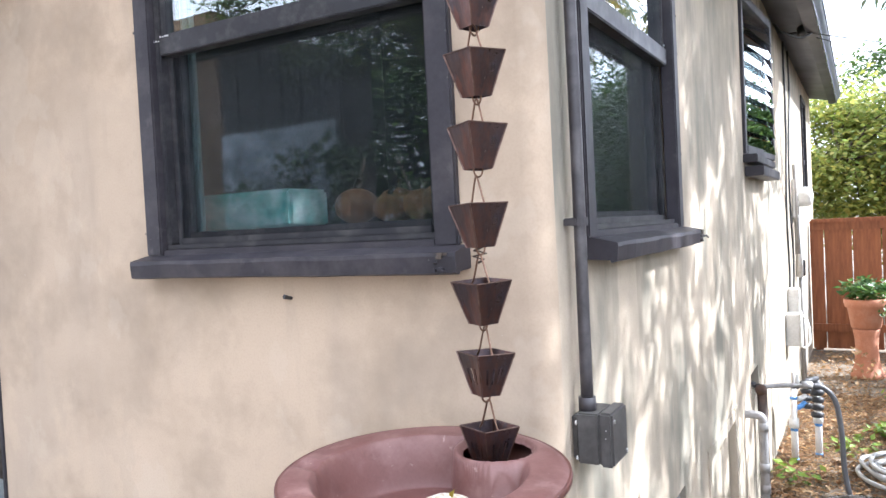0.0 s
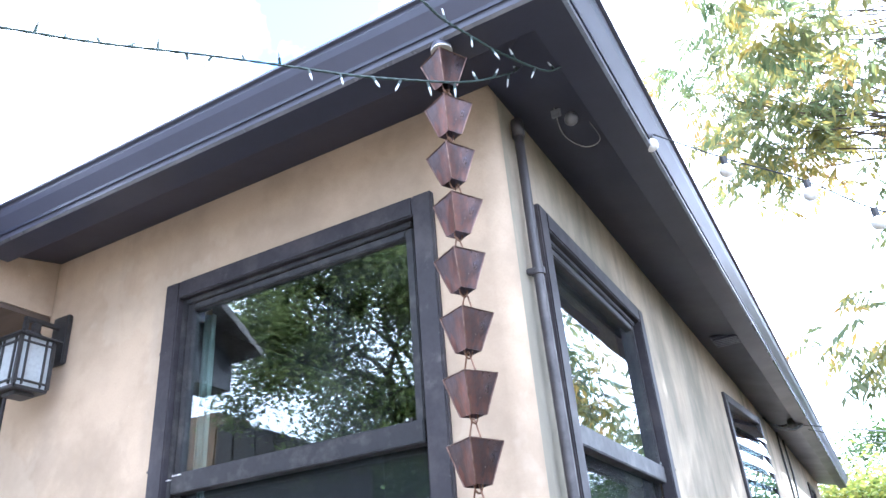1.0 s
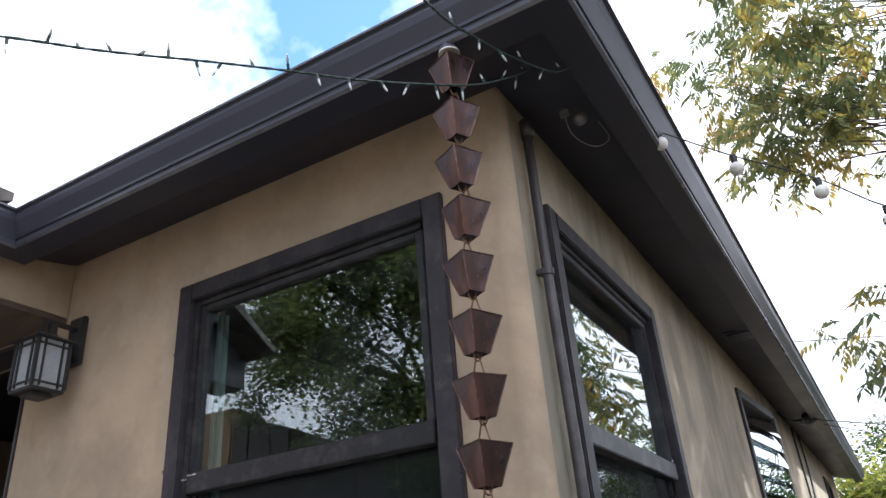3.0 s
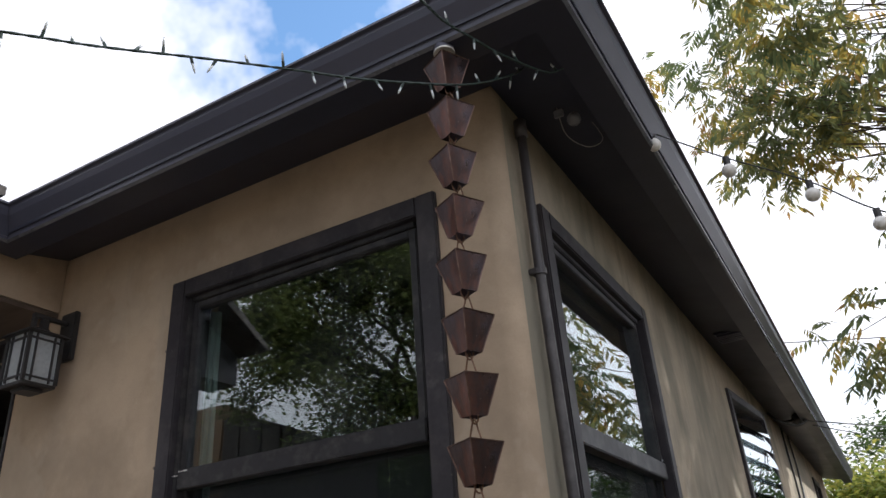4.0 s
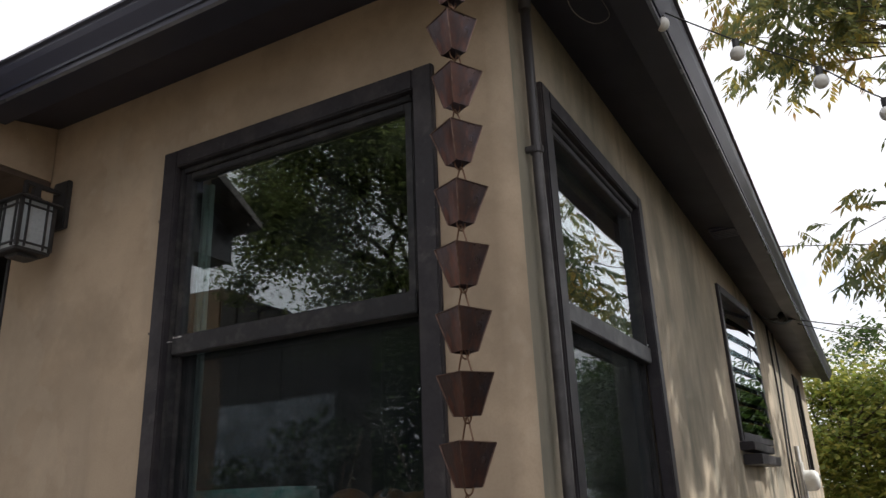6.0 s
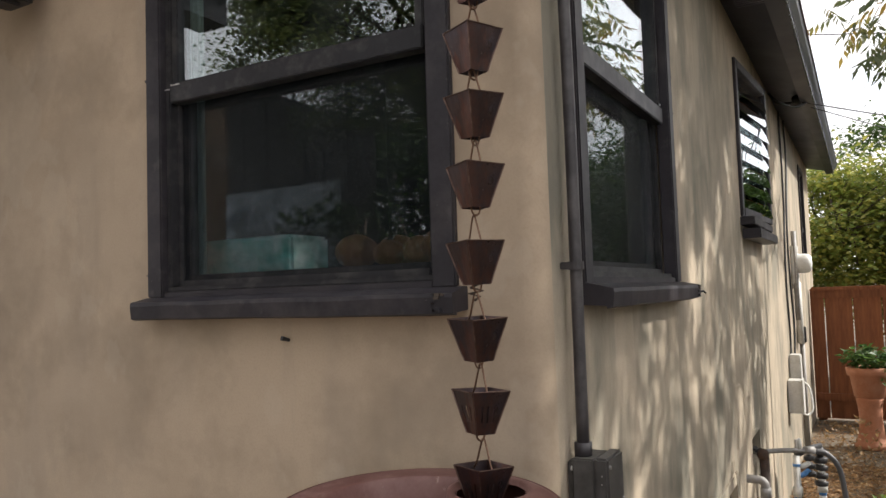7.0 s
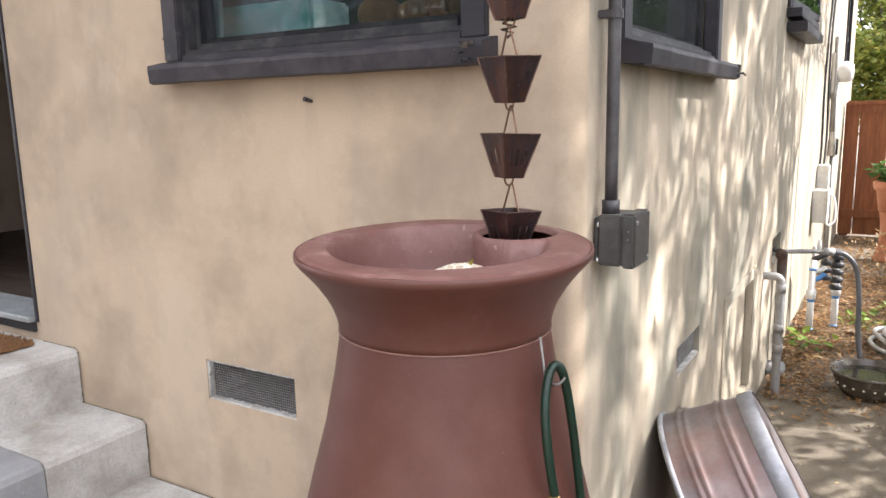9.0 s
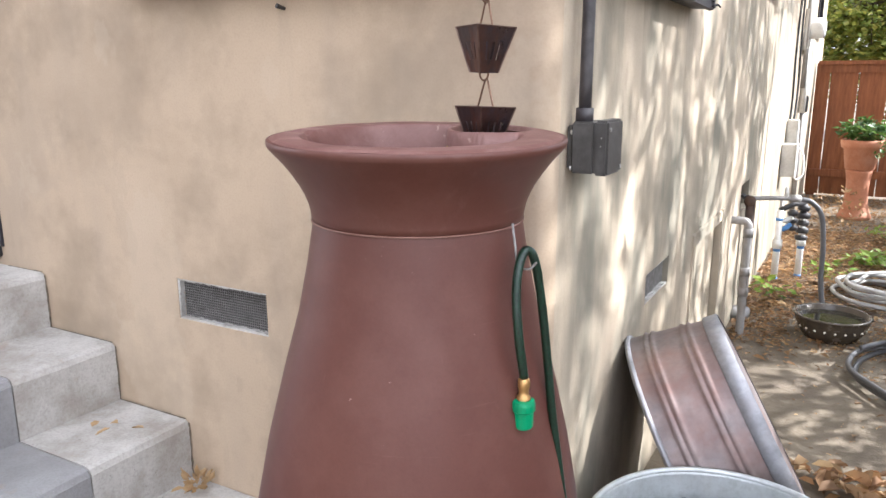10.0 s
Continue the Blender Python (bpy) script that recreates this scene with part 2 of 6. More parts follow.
for m_ in (TRIM, SASH):
    m_.node_tree.nodes["Principled BSDF"].inputs["Specular IOR Level"].default_value = 0.3
SOFFIT = surface("soffit_paint", (0.039, 0.042, 0.064), (0.033, 0.036, 0.056), 3, 0.42, 0.08, 60, distance=0.003, grit=0.96)
SOFFIT.node_tree.nodes["Principled BSDF"].inputs["Specular IOR Level"].default_value = 0.30
GUTTER = surface("gutter_paint", (0.074, 0.077, 0.108), (0.063, 0.066, 0.094), 2.5, 0.32, 0.0, 50, rough_var=0.05, grit=0.98)
# Lighter lip paint stands in for the highlight along the gutter's lower edge.
LIP_HIGHLIGHT = surface("gutter_lip_highlight", (0.17, 0.175, 0.20), (0.10, 0.105, 0.125), 6, 0.25, 0.0, 50, metal=0.3)
GUTTER.node_tree.nodes["Principled BSDF"].inputs["Specular IOR Level"].default_value = 0.4
ROOF = surface("roof_shingle", (0.10, 0.09, 0.085), (0.06, 0.055, 0.05), 20, 0.9, 0.4, 200)
COPPER = surface("aged_copper", (0.066, 0.042, 0.040), (0.029, 0.021, 0.023), 38, 0.32, 0.2, 180, metal=0.72, stain=(0.19, 0.075, 0.047), stain_scale=19,
                 stain_amount=0.7, distance=0.002, vary=0.3, rough_var=0.15, stretch=(1, 1, 0.5))
scuffs(COPPER, (((1, 1, 0.3), 34, 0.58, 0.70, 0.4, (0.13, 0.050, 0.032)), ((1, 1, 1), 22, 0.54, 0.70, 0.5, (0.050, 0.046, 0.062)), ((1, 1, 1), 150, 0.69, 0.73, 0.6, (0.34, 0.30, 0.28))))
# Lighter copper on seams and rims stands in for the cups' edge highlights.
COPPER_SEAM = surface("copper_edge_highlight", (0.20, 0.135, 0.11), (0.10, 0.06, 0.048), 60, 0.38, 0.1, 150, metal=0.85, distance=0.001)
COPPER_WIRE = surface("copper_wire", (0.24, 0.135, 0.085), (0.17, 0.10, 0.068), 30, 0.4, 0.1, 150, metal=0.8, distance=0.001)
BARREL = surface("barrel_plastic", (0.106, 0.038, 0.028), (0.092, 0.032, 0.0235), 3.5, 0.47, 0.10, 190, stain=(0.175, 0.085, 0.068), stain_scale=7.5,
                 stain_amount=0.3, distance=0.004, grit=0.93)
BARREL.node_tree.nodes["Principled BSDF"].inputs["Specular IOR Level"].default_value = 0.42
scuffs(BARREL, (((30, 30, 2.2), 1.0, 0.66, 0.74, 0.16, (0.24, 0.13, 0.11)), ((4, 4, 60), 1.3, 0.66, 0.72, 0.16, (0.22, 0.12, 0.10)), ((1, 1, 1), 70, 0.72, 0.75, 0.6, (0.36, 0.25, 0.21)),
                ((1, 1, 0.6), 12.0, 0.64, 0.80, 0.40, (0.21, 0.12, 0.10)), ((1, 1, 0.5), 5.0, 0.58, 0.75, 0.28, (0.075, 0.025, 0.02))))
# Worn top; its lighter base also stands in for skylight falling on it.
BARREL_RIM = surface("worn_skylit_barrel_rim", (0.165, 0.075, 0.063), (0.128, 0.052, 0.042), 5, 0.55, 0.12, 170, stain=(0.27, 0.16, 0.14), stain_scale=9,
                     stain_amount=0.55, distance=0.004, grit=0.9)
scuffs(BARREL_RIM, (((1, 1, 1), 16, 0.57, 0.70, 0.45, (0.30, 0.19, 0.17)), ((1, 1, 1), 44, 0.66, 0.71, 0.6, (0.36, 0.25, 0.215)), ((1, 1, 1), 6, 0.58, 0.74, 0.35, (0.07, 0.026, 0.021))))
CONCRETE = surface("concrete", (0.52, 0.51, 0.48), (0.42, 0.41, 0.385), 5, 0.85, 0.3, 120, stain=(0.27, 0.235, 0.195), stain_scale=5, stain_amount=0.75, grit=0.8)
CONCRETE_DARK = surface("old_concrete", (0.30, 0.30, 0.305), (0.24, 0.24, 0.245), 6, 0.85, 0.3, 140, stain=(0.20, 0.19, 0.185), stain_scale=3, stain_amount=0.4)
for m_ in (CONCRETE, CONCRETE_DARK):
    scuffs(m_, (((1, 1, 1), 55, 0.66, 0.72, 0.55, (0.13, 0.115, 0.10)), ((1, 1, 1), 9, 0.60, 0.74, 0.45, (0.30, 0.215, 0.14)), ((14, 14, 1.5), 1.0, 0.62, 0.75, 0.35, (0.24, 0.22, 0.20)), ((1, 1, 1), 110, 0.70, 0.74, 0.5, (0.62, 0.61, 0.58))))
CONDUIT = surface("conduit_paint", (0.046, 0.041, 0.044), (0.035, 0.031, 0.034), 10, 0.45, 0.1, 80, stain=(0.17, 0.16, 0.155), stain_scale=9, stain_amount=0.4, distance=0.002)
BOXMETAL = surface("box_paint", (0.066, 0.062, 0.058), (0.050, 0.047, 0.044), 8, 0.5, 0.15, 90, stain=(0.15, 0.145, 0.14), stain_scale=12, stain_amount=0.5, distance=0.002)
DULL_GREY = surface("dull_grey", (0.12, 0.115, 0.11), (0.06, 0.056, 0.053), 6, 0.9, 0.1, 60)
BLACK = surface("black_metal", (0.022, 0.022, 0.025), (0.03, 0.029, 0.03), 20, 0.45, 0.1, 90, distance=0.001)
GALV = surface("galvanised_steel", (0.28, 0.245, 0.24), (0.20, 0.175, 0.178), 14, 0.48, 0.1, 60, metal=0.55, stain=(0.235, 0.13, 0.105), stain_scale=3.0, stain_amount=0.9, distance=0.002)
GALV_NEW = surface("galvanised_rim", (0.58, 0.61, 0.62), (0.46, 0.49, 0.50), 16, 0.42, 0.08, 70, metal=0.5, stain=(0.40, 0.40, 0.39), stain_scale=5, stain_amount=0.5, distance=0.002)
GALV_DULL = surface("dull_galvanised_rim", (0.33, 0.335, 0.36), (0.24, 0.245, 0.265), 20, 0.5, 0.12, 70, metal=0.4, stain=(0.24, 0.20, 0.19), stain_scale=8, stain_amount=0.5, distance=0.002)
PIPE_STEEL = surface("old_pipe", (0.33, 0.32, 0.31), (0.24, 0.235, 0.23), 12, 0.6, 0.15, 80, metal=0.2, stain=(0.22, 0.16, 0.12), stain_scale=10, stain_amount=0.5, distance=0.002)
PVC = surface("white_pvc", (0.78, 0.78, 0.76), (0.70, 0.70, 0.68), 8, 0.4, 0.05, 60, stain=(0.5, 0.46, 0.4), stain_scale=8, stain_amount=0.4, distance=0.001)
PVC_BLUE = surface("blue_primer", (0.10, 0.28, 0.62), (0.08, 0.22, 0.5), 12, 0.5, 0.05, 60, distance=0.001)
RUST = surface("rusty_iron", (0.075, 0.052, 0.042), (0.045, 0.034, 0.03), 14, 0.8, 0.3, 80, metal=0.1, stain=(0.15, 0.075, 0.04), stain_scale=9, stain_amount=0.6, distance=0.003)
VALVE = surface("valve_plastic", (0.025, 0.025, 0.028), (0.035, 0.034, 0.036), 10, 0.5, 0.1, 80, distance=0.001)
GREYPLASTIC = surface("grey_box", (0.62, 0.61, 0.58), (0.54, 0.53, 0.50), 6, 0.5, 0.08, 60, stain=(0.42, 0.40, 0.37), stain_scale=6, stain_amount=0.4, distance=0.001)
REDWOOD = surface("stained_fence_wood", (0.29, 0.102, 0.036), (0.185, 0.060, 0.022), 5, 0.7, 0.25, 70, stretch=(6, 6, 0.7), vary=0.14, distance=0.004)
TERRACOTTA = surface("terracotta", (0.52, 0.225, 0.13), (0.43, 0.175, 0.095), 7, 0.75, 0.15, 90, stain=(0.62, 0.38, 0.28), stain_scale=5, stain_amount=0.45)
HOSE_GREEN = surface("green_hose", (0.007, 0.034, 0.019), (0.002, 0.011, 0.006), 240, 0.32, 0.25, 260, distance=0.002)
HOSE_GREY = surface("grey_hose", (0.46, 0.46, 0.45), (0.36, 0.36, 0.355), 10, 0.45, 0.1, 120, stain=(0.25, 0.22, 0.19), stain_scale=7, stain_amount=0.4, distance=0.001)
HOSE_DARK = surface("dark_hose", (0.10, 0.10, 0.105), (0.075, 0.075, 0.08), 10, 0.4, 0.1, 120, distance=0.001)
GREENCAP = surface("green_connector", (0.0, 0.27, 0.11), (0.0, 0.22, 0.09), 15, 0.35, 0.05, 100, distance=0.001)
BRASS = surface("brass", (0.58, 0.36, 0.15), (0.46, 0.27, 0.10), 20, 0.35, 0.08, 120, metal=0.85, distance=0.001)
SOIL = surface("bare_soil", (0.195, 0.162, 0.118), (0.125, 0.102, 0.073), 3.5, 0.95, 0.6, 45, stain=(0.12, 0.095, 0.072), stain_scale=2.6, stain_amount=0.7, distance=0.03)
WIRE = surface("galvanised_wire", (0.34, 0.33, 0.32), (0.22, 0.21, 0.20), 40, 0.5, 0.0, 60, metal=0.4)
DARKWIRE = surface("dark_cable", (0.03, 0.032, 0.034), (0.02, 0.022, 0.024), 20, 0.5, 0.0, 60)
GREENWIRE = surface("green_light_wire", (0.015, 0.035, 0.03), (0.012, 0.028, 0.024), 20, 0.5, 0.0, 60)
# Near-black colour puts the shade of the unlit rooms into their walls.
INTERIOR = surface("room_shade", (0.060, 0.060, 0.058), (0.046, 0.046, 0.045), 3, 0.8, 0.05, 60)
PORCHWOOD = surface("porch_ceiling", (0.11, 0.078, 0.058), (0.08, 0.058, 0.043), 4, 0.7, 0.2, 60, stretch=(1, 6, 1))
BARK = surface("bark", (0.11, 0.085, 0.065), (0.07, 0.055, 0.042), 9, 0.9, 0.6, 60, stretch=(1, 1, 0.3), distance=0.02)
COIR = surface("coir_mat", (0.25, 0.13, 0.05), (0.15, 0.075, 0.03), 60, 0.95, 0.8, 260, distance=0.01)
WHITEBULB = surface("white_bulb_glass", (0.80, 0.79, 0.76), (0.74, 0.73, 0.70), 10, 0.25, 0.0, 60)
FROST = surface("frosted_glass", (0.40, 0.43, 0.45), (0.33, 0.36, 0.38), 9, 0.3, 0.05, 80, distance=0.001)
# Bulb grey darkened to stand in for the shade under the soffit.
SHADED_BULB = surface("shaded_bulb_glass", (0.20, 0.20, 0.22), (0.14, 0.14, 0.155), 12, 0.35, 0.0, 60)
JAMB = surface("inner_jamb_paint", (0.42, 0.50, 0.50), (0.34, 0.42, 0.42), 8, 0.5, 0.05, 60)
PANE = glass("window_glass", (0.84, 0.90, 0.88), 0.145, haze=0.017)
PANE_BRIGHT = glass("louvre_glass", (0.80, 0.86, 0.84), 0.45)
PANE_LOW = glass("screened_glass", (0.80, 0.87, 0.87), 0.13, haze=0.023)
SCREEN = mesh_screen("insect_screen", (0.021, 0.024, 0.027), 0.80)
MINI = surface("mini_bulb_glass", (0.62, 0.66, 0.68), (0.52, 0.56, 0.58), 30, 0.12, 0.0, 60)


# ---- shapes ----
def part(name, bm, material, parent=None, label="", smooth=False):
    me = bpy.data.meshes.new(name)
    bmesh.ops.recalc_face_normals(bm, faces=bm.faces)
    bm.to_mesh(me)
    bm.free()
    if smooth:
        me.polygons.foreach_set("use_smooth", [True] * len(me.polygons))
    me.materials.append(material)
    ob = new(name, me)
    if parent:
        ob.parent = parent
    if label:
        ob["label"] = label
    return ob


def thing(name, label, category, group="", at=(0, 0, 0)):
    e = new(name)
    e.empty_display_size = 0.1
    e.location = at
    return tagged(e, label, category, group)


def box(bm, x0, x1, y0, y1, z0, z1, bevel=0.0, m=None):
    c = [bm.verts.new((x, y, z)) for x in (x0, x1) for y in (y0, y1) for z in (z0, z1)]
    fs = [bm.faces.new([c[i] for i in f]) for f in ((0, 1, 3, 2), (4, 6, 7, 5), (0, 4, 5, 1), (2, 3, 7, 6), (0, 2, 6, 4), (1, 5, 7, 3))]
    if m:
        bmesh.ops.transform(bm, matrix=m, verts=c)
    if bevel:
        bmesh.ops.bevel(bm, geom=list({e for f in fs for e in f.edges}), offset=bevel, segments=2, affect="EDGES")
    return bm


def boxed(*a, **k):
    return box(bmesh.new(), *a, **k)


def tube(bm, pts, r, seg=8, caps=True):
    """A pipe along points; r is one radius or one for each point."""
    pts = [Vector(p) for p in pts]
    rs = r if isinstance(r, (list, tuple)) else [r] * len(pts)
    t0 = (pts[1] - pts[0]).normalized()
    up = Vector((0, 0, 1)) if abs(t0.z) < 0.9 else Vector((1, 0, 0))
    a = t0.cross(up).normalized()
    rings = []
    for i, p in enumerate(pts):
        t = (pts[min(i + 1, len(pts) - 1)] - pts[max(i - 1, 0)]).normalized()
        a = (a - t * a.dot(t)).normalized()
        b = t.cross(a)
        rings.append([bm.verts.new(p + (a * math.cos(2 * math.pi * k / seg) + b * math.sin(2 * math.pi * k / seg)) * rs[i]) for k in range(seg)])
    for u, v in zip(rings, rings[1:]):
        for k in range(seg):
            bm.faces.new((u[k], u[(k + 1) % seg], v[(k + 1) % seg], v[k]))
    if caps:
        bm.faces.new(rings[0][::-1])
        bm.faces.new(rings[-1])
    return bm


def curve_points(ctrl, n=8):
    """A smooth line through control points."""
    c = [Vector(p) for p in ctrl]
    c = [c[0] * 2 - c[1]] + c + [c[-1] * 2 - c[-2]]
    out = []
    for i in range(1, len(c) - 2):
        for k in range(n):
            t = k / n
            p0, p1, p2, p3 = c[i - 1], c[i], c[i + 1], c[i + 2]
            out.append(0.5 * ((2 * p1) + (p2 - p0) * t + (2 * p0 - 5 * p1 + 4 * p2 - p3) * t * t + (3 * p1 - p0 - 3 * p2 + p3) * t ** 3))
    out.append(c[-2])
    return out


def lathe(bm, prof, seg=48, sx=1.0, sy=1.0, m=None, close=False):
    """Rings of (radius, height) round z."""
    rings = [[bm.verts.new((r * sx * math.cos(2 * math.pi * k / seg), r * sy * math.sin(2 * math.pi * k / seg), z)) for k in range(seg)] for r, z in prof]
    for u, v in zip(rings, rings[1:]):
        for k in range(seg):
            bm.faces.new((u[k], u[(k + 1) % seg], v[(k + 1) % seg], v[k]))
    if close:
        bm.faces.new(rings[0][::-1])
        bm.faces.new(rings[-1])
    if m:
        bmesh.ops.transform(bm, matrix=m, verts=[w for rg in rings for w in rg])
    return bm


def ball(bm, c, r, sx=1.0, sy=1.0, sz=1.0, u=16, v=10):
    bmesh.ops.create_uvsphere(bm, u_segments=u, v_segments=v, radius=r, matrix=Matrix.Translation(c) @ Matrix.Diagonal((sx, sy, sz, 1)))
    return bm


def prism(bm, prof, p0, p1, axis_x, axis_z=(0, 0, 1)):
    """Extrudes an outline of (a, b) from p0 to p1; a runs along axis_x, b along axis_z."""
    ax, az = Vector(axis_x), Vector(axis_z)
    r0 = [bm.verts.new(Vector(p0) + ax * a + az * b) for a, b in prof]
    r1 = [bm.verts.new(Vector(p1) + ax * a + az * b) for a, b in prof]
    k = len(prof)
    for i in range(k):
        bm.faces.new((r0[i], r0[(i + 1) % k], r1[(i + 1) % k], r1[i]))
    bm.faces.new(r0[::-1])
    bm.faces.new(r1)
    return bm


def wall(bm, u0, u1, z0, z1, holes, place, thick):
    """A wall from u0 to u1 with openings (u0, u1, z0, z1) through it; place(u, d, z) gives the point d behind its face."""
    us = sorted({u0, u1, *[h[0] for h in holes], *[h[1] for h in holes]})
    zs = sorted({z0, z1, *[h[2] for h in holes], *[h[3] for h in holes]})
    solid = {}
    for i in range(len(us) - 1):
        for j in range(len(zs) - 1):
            cu, cz = (us[i] + us[i + 1]) / 2, (zs[j] + zs[j + 1]) / 2
            solid[i, j] = not any(h[0] < cu < h[1] and h[2] < cz < h[3] for h in holes)
    vs = {}

    def v(i, j, k):
        if (i, j, k) not in vs:
            vs[i, j, k] = bm.verts.new(place(us[i], thick * k, zs[j]))
        return vs[i, j, k]

    for (i, j), s in solid.items():
        if not s:
            continue
        bm.faces.new((v(i, j, 0), v(i + 1, j, 0), v(i + 1, j + 1, 0), v(i, j + 1, 0)))
        bm.faces.new((v(i, j + 1, 1), v(i + 1, j + 1, 1), v(i + 1, j, 1), v(i, j, 1)))
        for di, dj, a, b in ((-1, 0, (i, j), (i, j + 1)), (1, 0, (i + 1, j + 1), (i + 1, j)), (0, -1, (i + 1, j), (i, j)), (0, 1, (i, j + 1), (i + 1, j + 1))):
            if not solid.get((i + di, j + dj), False):
                bm.faces.new((v(*a, 0), v(*b, 0), v(*b, 1), v(*a, 1)))
    return bm


GROUND = -0.10
SOFFIT_Z, WALL_T = 3.02, 0.16

# ---- ground ----
bm = bmesh.new()
NX, NY = 120, 120
gv = []
for j in range(NY + 1):
    row = []
    for i in range(NX + 1):
        a, b = (i / NX) * 2 - 1, (j / NY) * 2 - 1
        x, y = math.copysign(abs(a) ** 3 * 400 + abs(a) * 6, a) + 1.0, math.copysign(abs(b) ** 3 * 400 + abs(b) * 8, b) + 2.0
        h = 0.0
        if x > 0.1 and y > 0.3 and abs(x) < 12 and abs(y) < 14:
            h = 0.03 * noise.noise((x * 1.3, y * 1.3, 0)) + 0.012 * noise.noise((x * 5, y * 5, 3))
        row.append(bm.verts.new((x, y, GROUND + h)))
    gv.append(row)
for j in range(NY):
    for i in range(NX):
        bm.faces.new((gv[j][i], gv[j][i + 1], gv[j + 1][i + 1], gv[j + 1][i]))
tagged(part("ground", bm, SOIL, smooth=True), "bare brown garden soil with dry leaf litter", "ground", kind="structure")

# ---- walls of the house ----
HOUSE_END = 9.3
FW = dict(x0=-1.189, x1=-0.197, z0=1.539, z1=2.748)
SW = dict(x0=0.224, x1=1.263, z0=1.538, z1=2.746)
R = 0.05
bm = bmesh.new()
DOOR = (-2.95, -1.975, 0.70, 2.78)
VENT_F, VENT_S, HATCH = (-1.136, -0.795, 0.576, 0.698), (0.866, 1.182, 0.548, 0.650), (1.60, 2.36, 0.05, 0.645)
front_holes = [(FW["x0"] + 0.03, FW["x1"] - 0.03, FW["z0"] + 0.01, FW["z1"] - 0.03), DOOR, VENT_F]
wall(bm, -4.5, -R, GROUND - 0.2, SOFFIT_Z + 0.06, front_holes, lambda u, d, z: (u, d, z), WALL_T)
prev = None
for k in range(25):
    a = math.pi / 2 * k / 24
    q = (-R + R * math.sin(a), R - R * math.cos(a))
    pair = (bm.verts.new((*q, GROUND - 0.2)), bm.verts.new((*q, SOFFIT_Z + 0.06)))
    if prev:
        bm.faces.new((prev[0], pair[0], pair[1], prev[1]))
    prev = pair
tagged(part("wall_front", bm, STUCCO), "tan stained stucco house wall with rounded corner", "wall", kind="structure")
bm = bmesh.new()
W2, W3 = (2.97, 3.86, 1.90, 2.80), (7.70, 8.35, 1.76, 2.83)
side_holes = [(SW["x0"] + 0.03, SW["x1"] - 0.03, SW["z0"] + 0.01, SW["z1"] - 0.03), (W2[0] + 0.03, W2[1] - 0.03, W2[2] + 0.01, W2[3] - 0.03),
              (W3[0] + 0.03, W3[1] - 0.03, W3[2] + 0.01, W3[3] - 0.03), VENT_S, HATCH, (2.93, 3.26, 0.53, 0.68)]
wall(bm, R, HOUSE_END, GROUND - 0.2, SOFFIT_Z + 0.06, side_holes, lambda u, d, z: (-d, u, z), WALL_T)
tagged(part("wall_side", bm, STUCCO_SIDE), "tan stucco side wall, rain-stained and darkened for eave shade", "wall", kind="structure")
for nm, b in (("wall_back", (-4.5, 0.0, HOUSE_END, HOUSE_END + 0.16)), ("wall_far", (-4.66, -4.5, 0.0, HOUSE_END + 0.16))):
    tagged(part(nm, boxed(*b, GROUND - 0.2, SOFFIT_Z + 0.06), STUCCO), "tan stucco wall of the house", "wall", kind="structure")
# rooms inside
tagged(part("floor", boxed(-4.5, -WALL_T, WALL_T, HOUSE_END, 0.60, 0.68), PORCHWOOD), "dark wooden floor inside the house", "floor", kind="structure")
tagged(part("ceiling", boxed(-4.5, 0.0, 0.0, HOUSE_END, SOFFIT_Z + 0.062, SOFFIT_Z + 0.10), INTERIOR), "plain ceiling inside the house, near black for shade", "ceiling", kind="structure")
tagged(part("wall_inside", boxed(-4.4, -WALL_T - 0.01, 2.3, 2.36, 0.684, SOFFIT_Z + 0.058), INTERIOR), "plain inner room wall, near black for the unlit room", "wall", kind="structure")
tagged(part("wall_inside_west", boxed(-1.95, -1.89, WALL_T + 0.01, 2.29, 0.684, SOFFIT_Z + 0.058), INTERIOR), "plain inner room wall, near black for the unlit room", "wall", kind="structure")

# ---- eaves, gutters, roof ----
OV, GZ = 0.325, 2.95
WX = -1.795
bm = bmesh.new()
z_w = SOFFIT_Z
q = {}
for key, p in {"a": (WX, 0, z_w), "b": (0, 0, z_w), "c": (0, HOUSE_END, z_w), "a2": (WX, -OV, GZ), "b2": (OV, -OV, GZ), "c2": (OV, HOUSE_END + 0.25, GZ), "c3": (0, HOUSE_END + 0.25, z_w)}.items():
    q[key] = (bm.verts.new(p), bm.verts.new((p[0], p[1], p[2] + 0.03)))
for k in (0, 1):
    for f in (("a", "b", "b2", "a2"), ("b", "c", "c3", "c2", "b2")):
        bm.faces.new([q[i][k] for i in f])
for u, v in (("a", "a2"), ("a2", "b2"), ("b2", "c2"), ("c2", "c3"), ("c3", "c"), ("c", "b"), ("b", "a")):
    bm.faces.new((q[u][0], q[v][0], q[v][1], q[u][1]))
tagged(part("soffit", bm, SOFFIT), "dark grey painted soffit under the eaves", "soffit", kind="structure")
GUT = [(0.0, -0.022), (0.088, -0.022), (0.096, -0.016), (0.098, -0.006), (0.092, -0.002), (0.098, 0.012), (0.11, 0.03), (0.125, 0.052), (0.132, 0.070), (0.132, 0.082), (0.142, 0.084), (0.142, 0.091), (0.126, 0.091),
       (0.124, 0.072), (0.117, 0.056), (0.102, 0.033), (0.090, 0.010), (0.086, -0.014), (0.006, -0.014), (0.006, 0.09), (0.0, 0.09)]


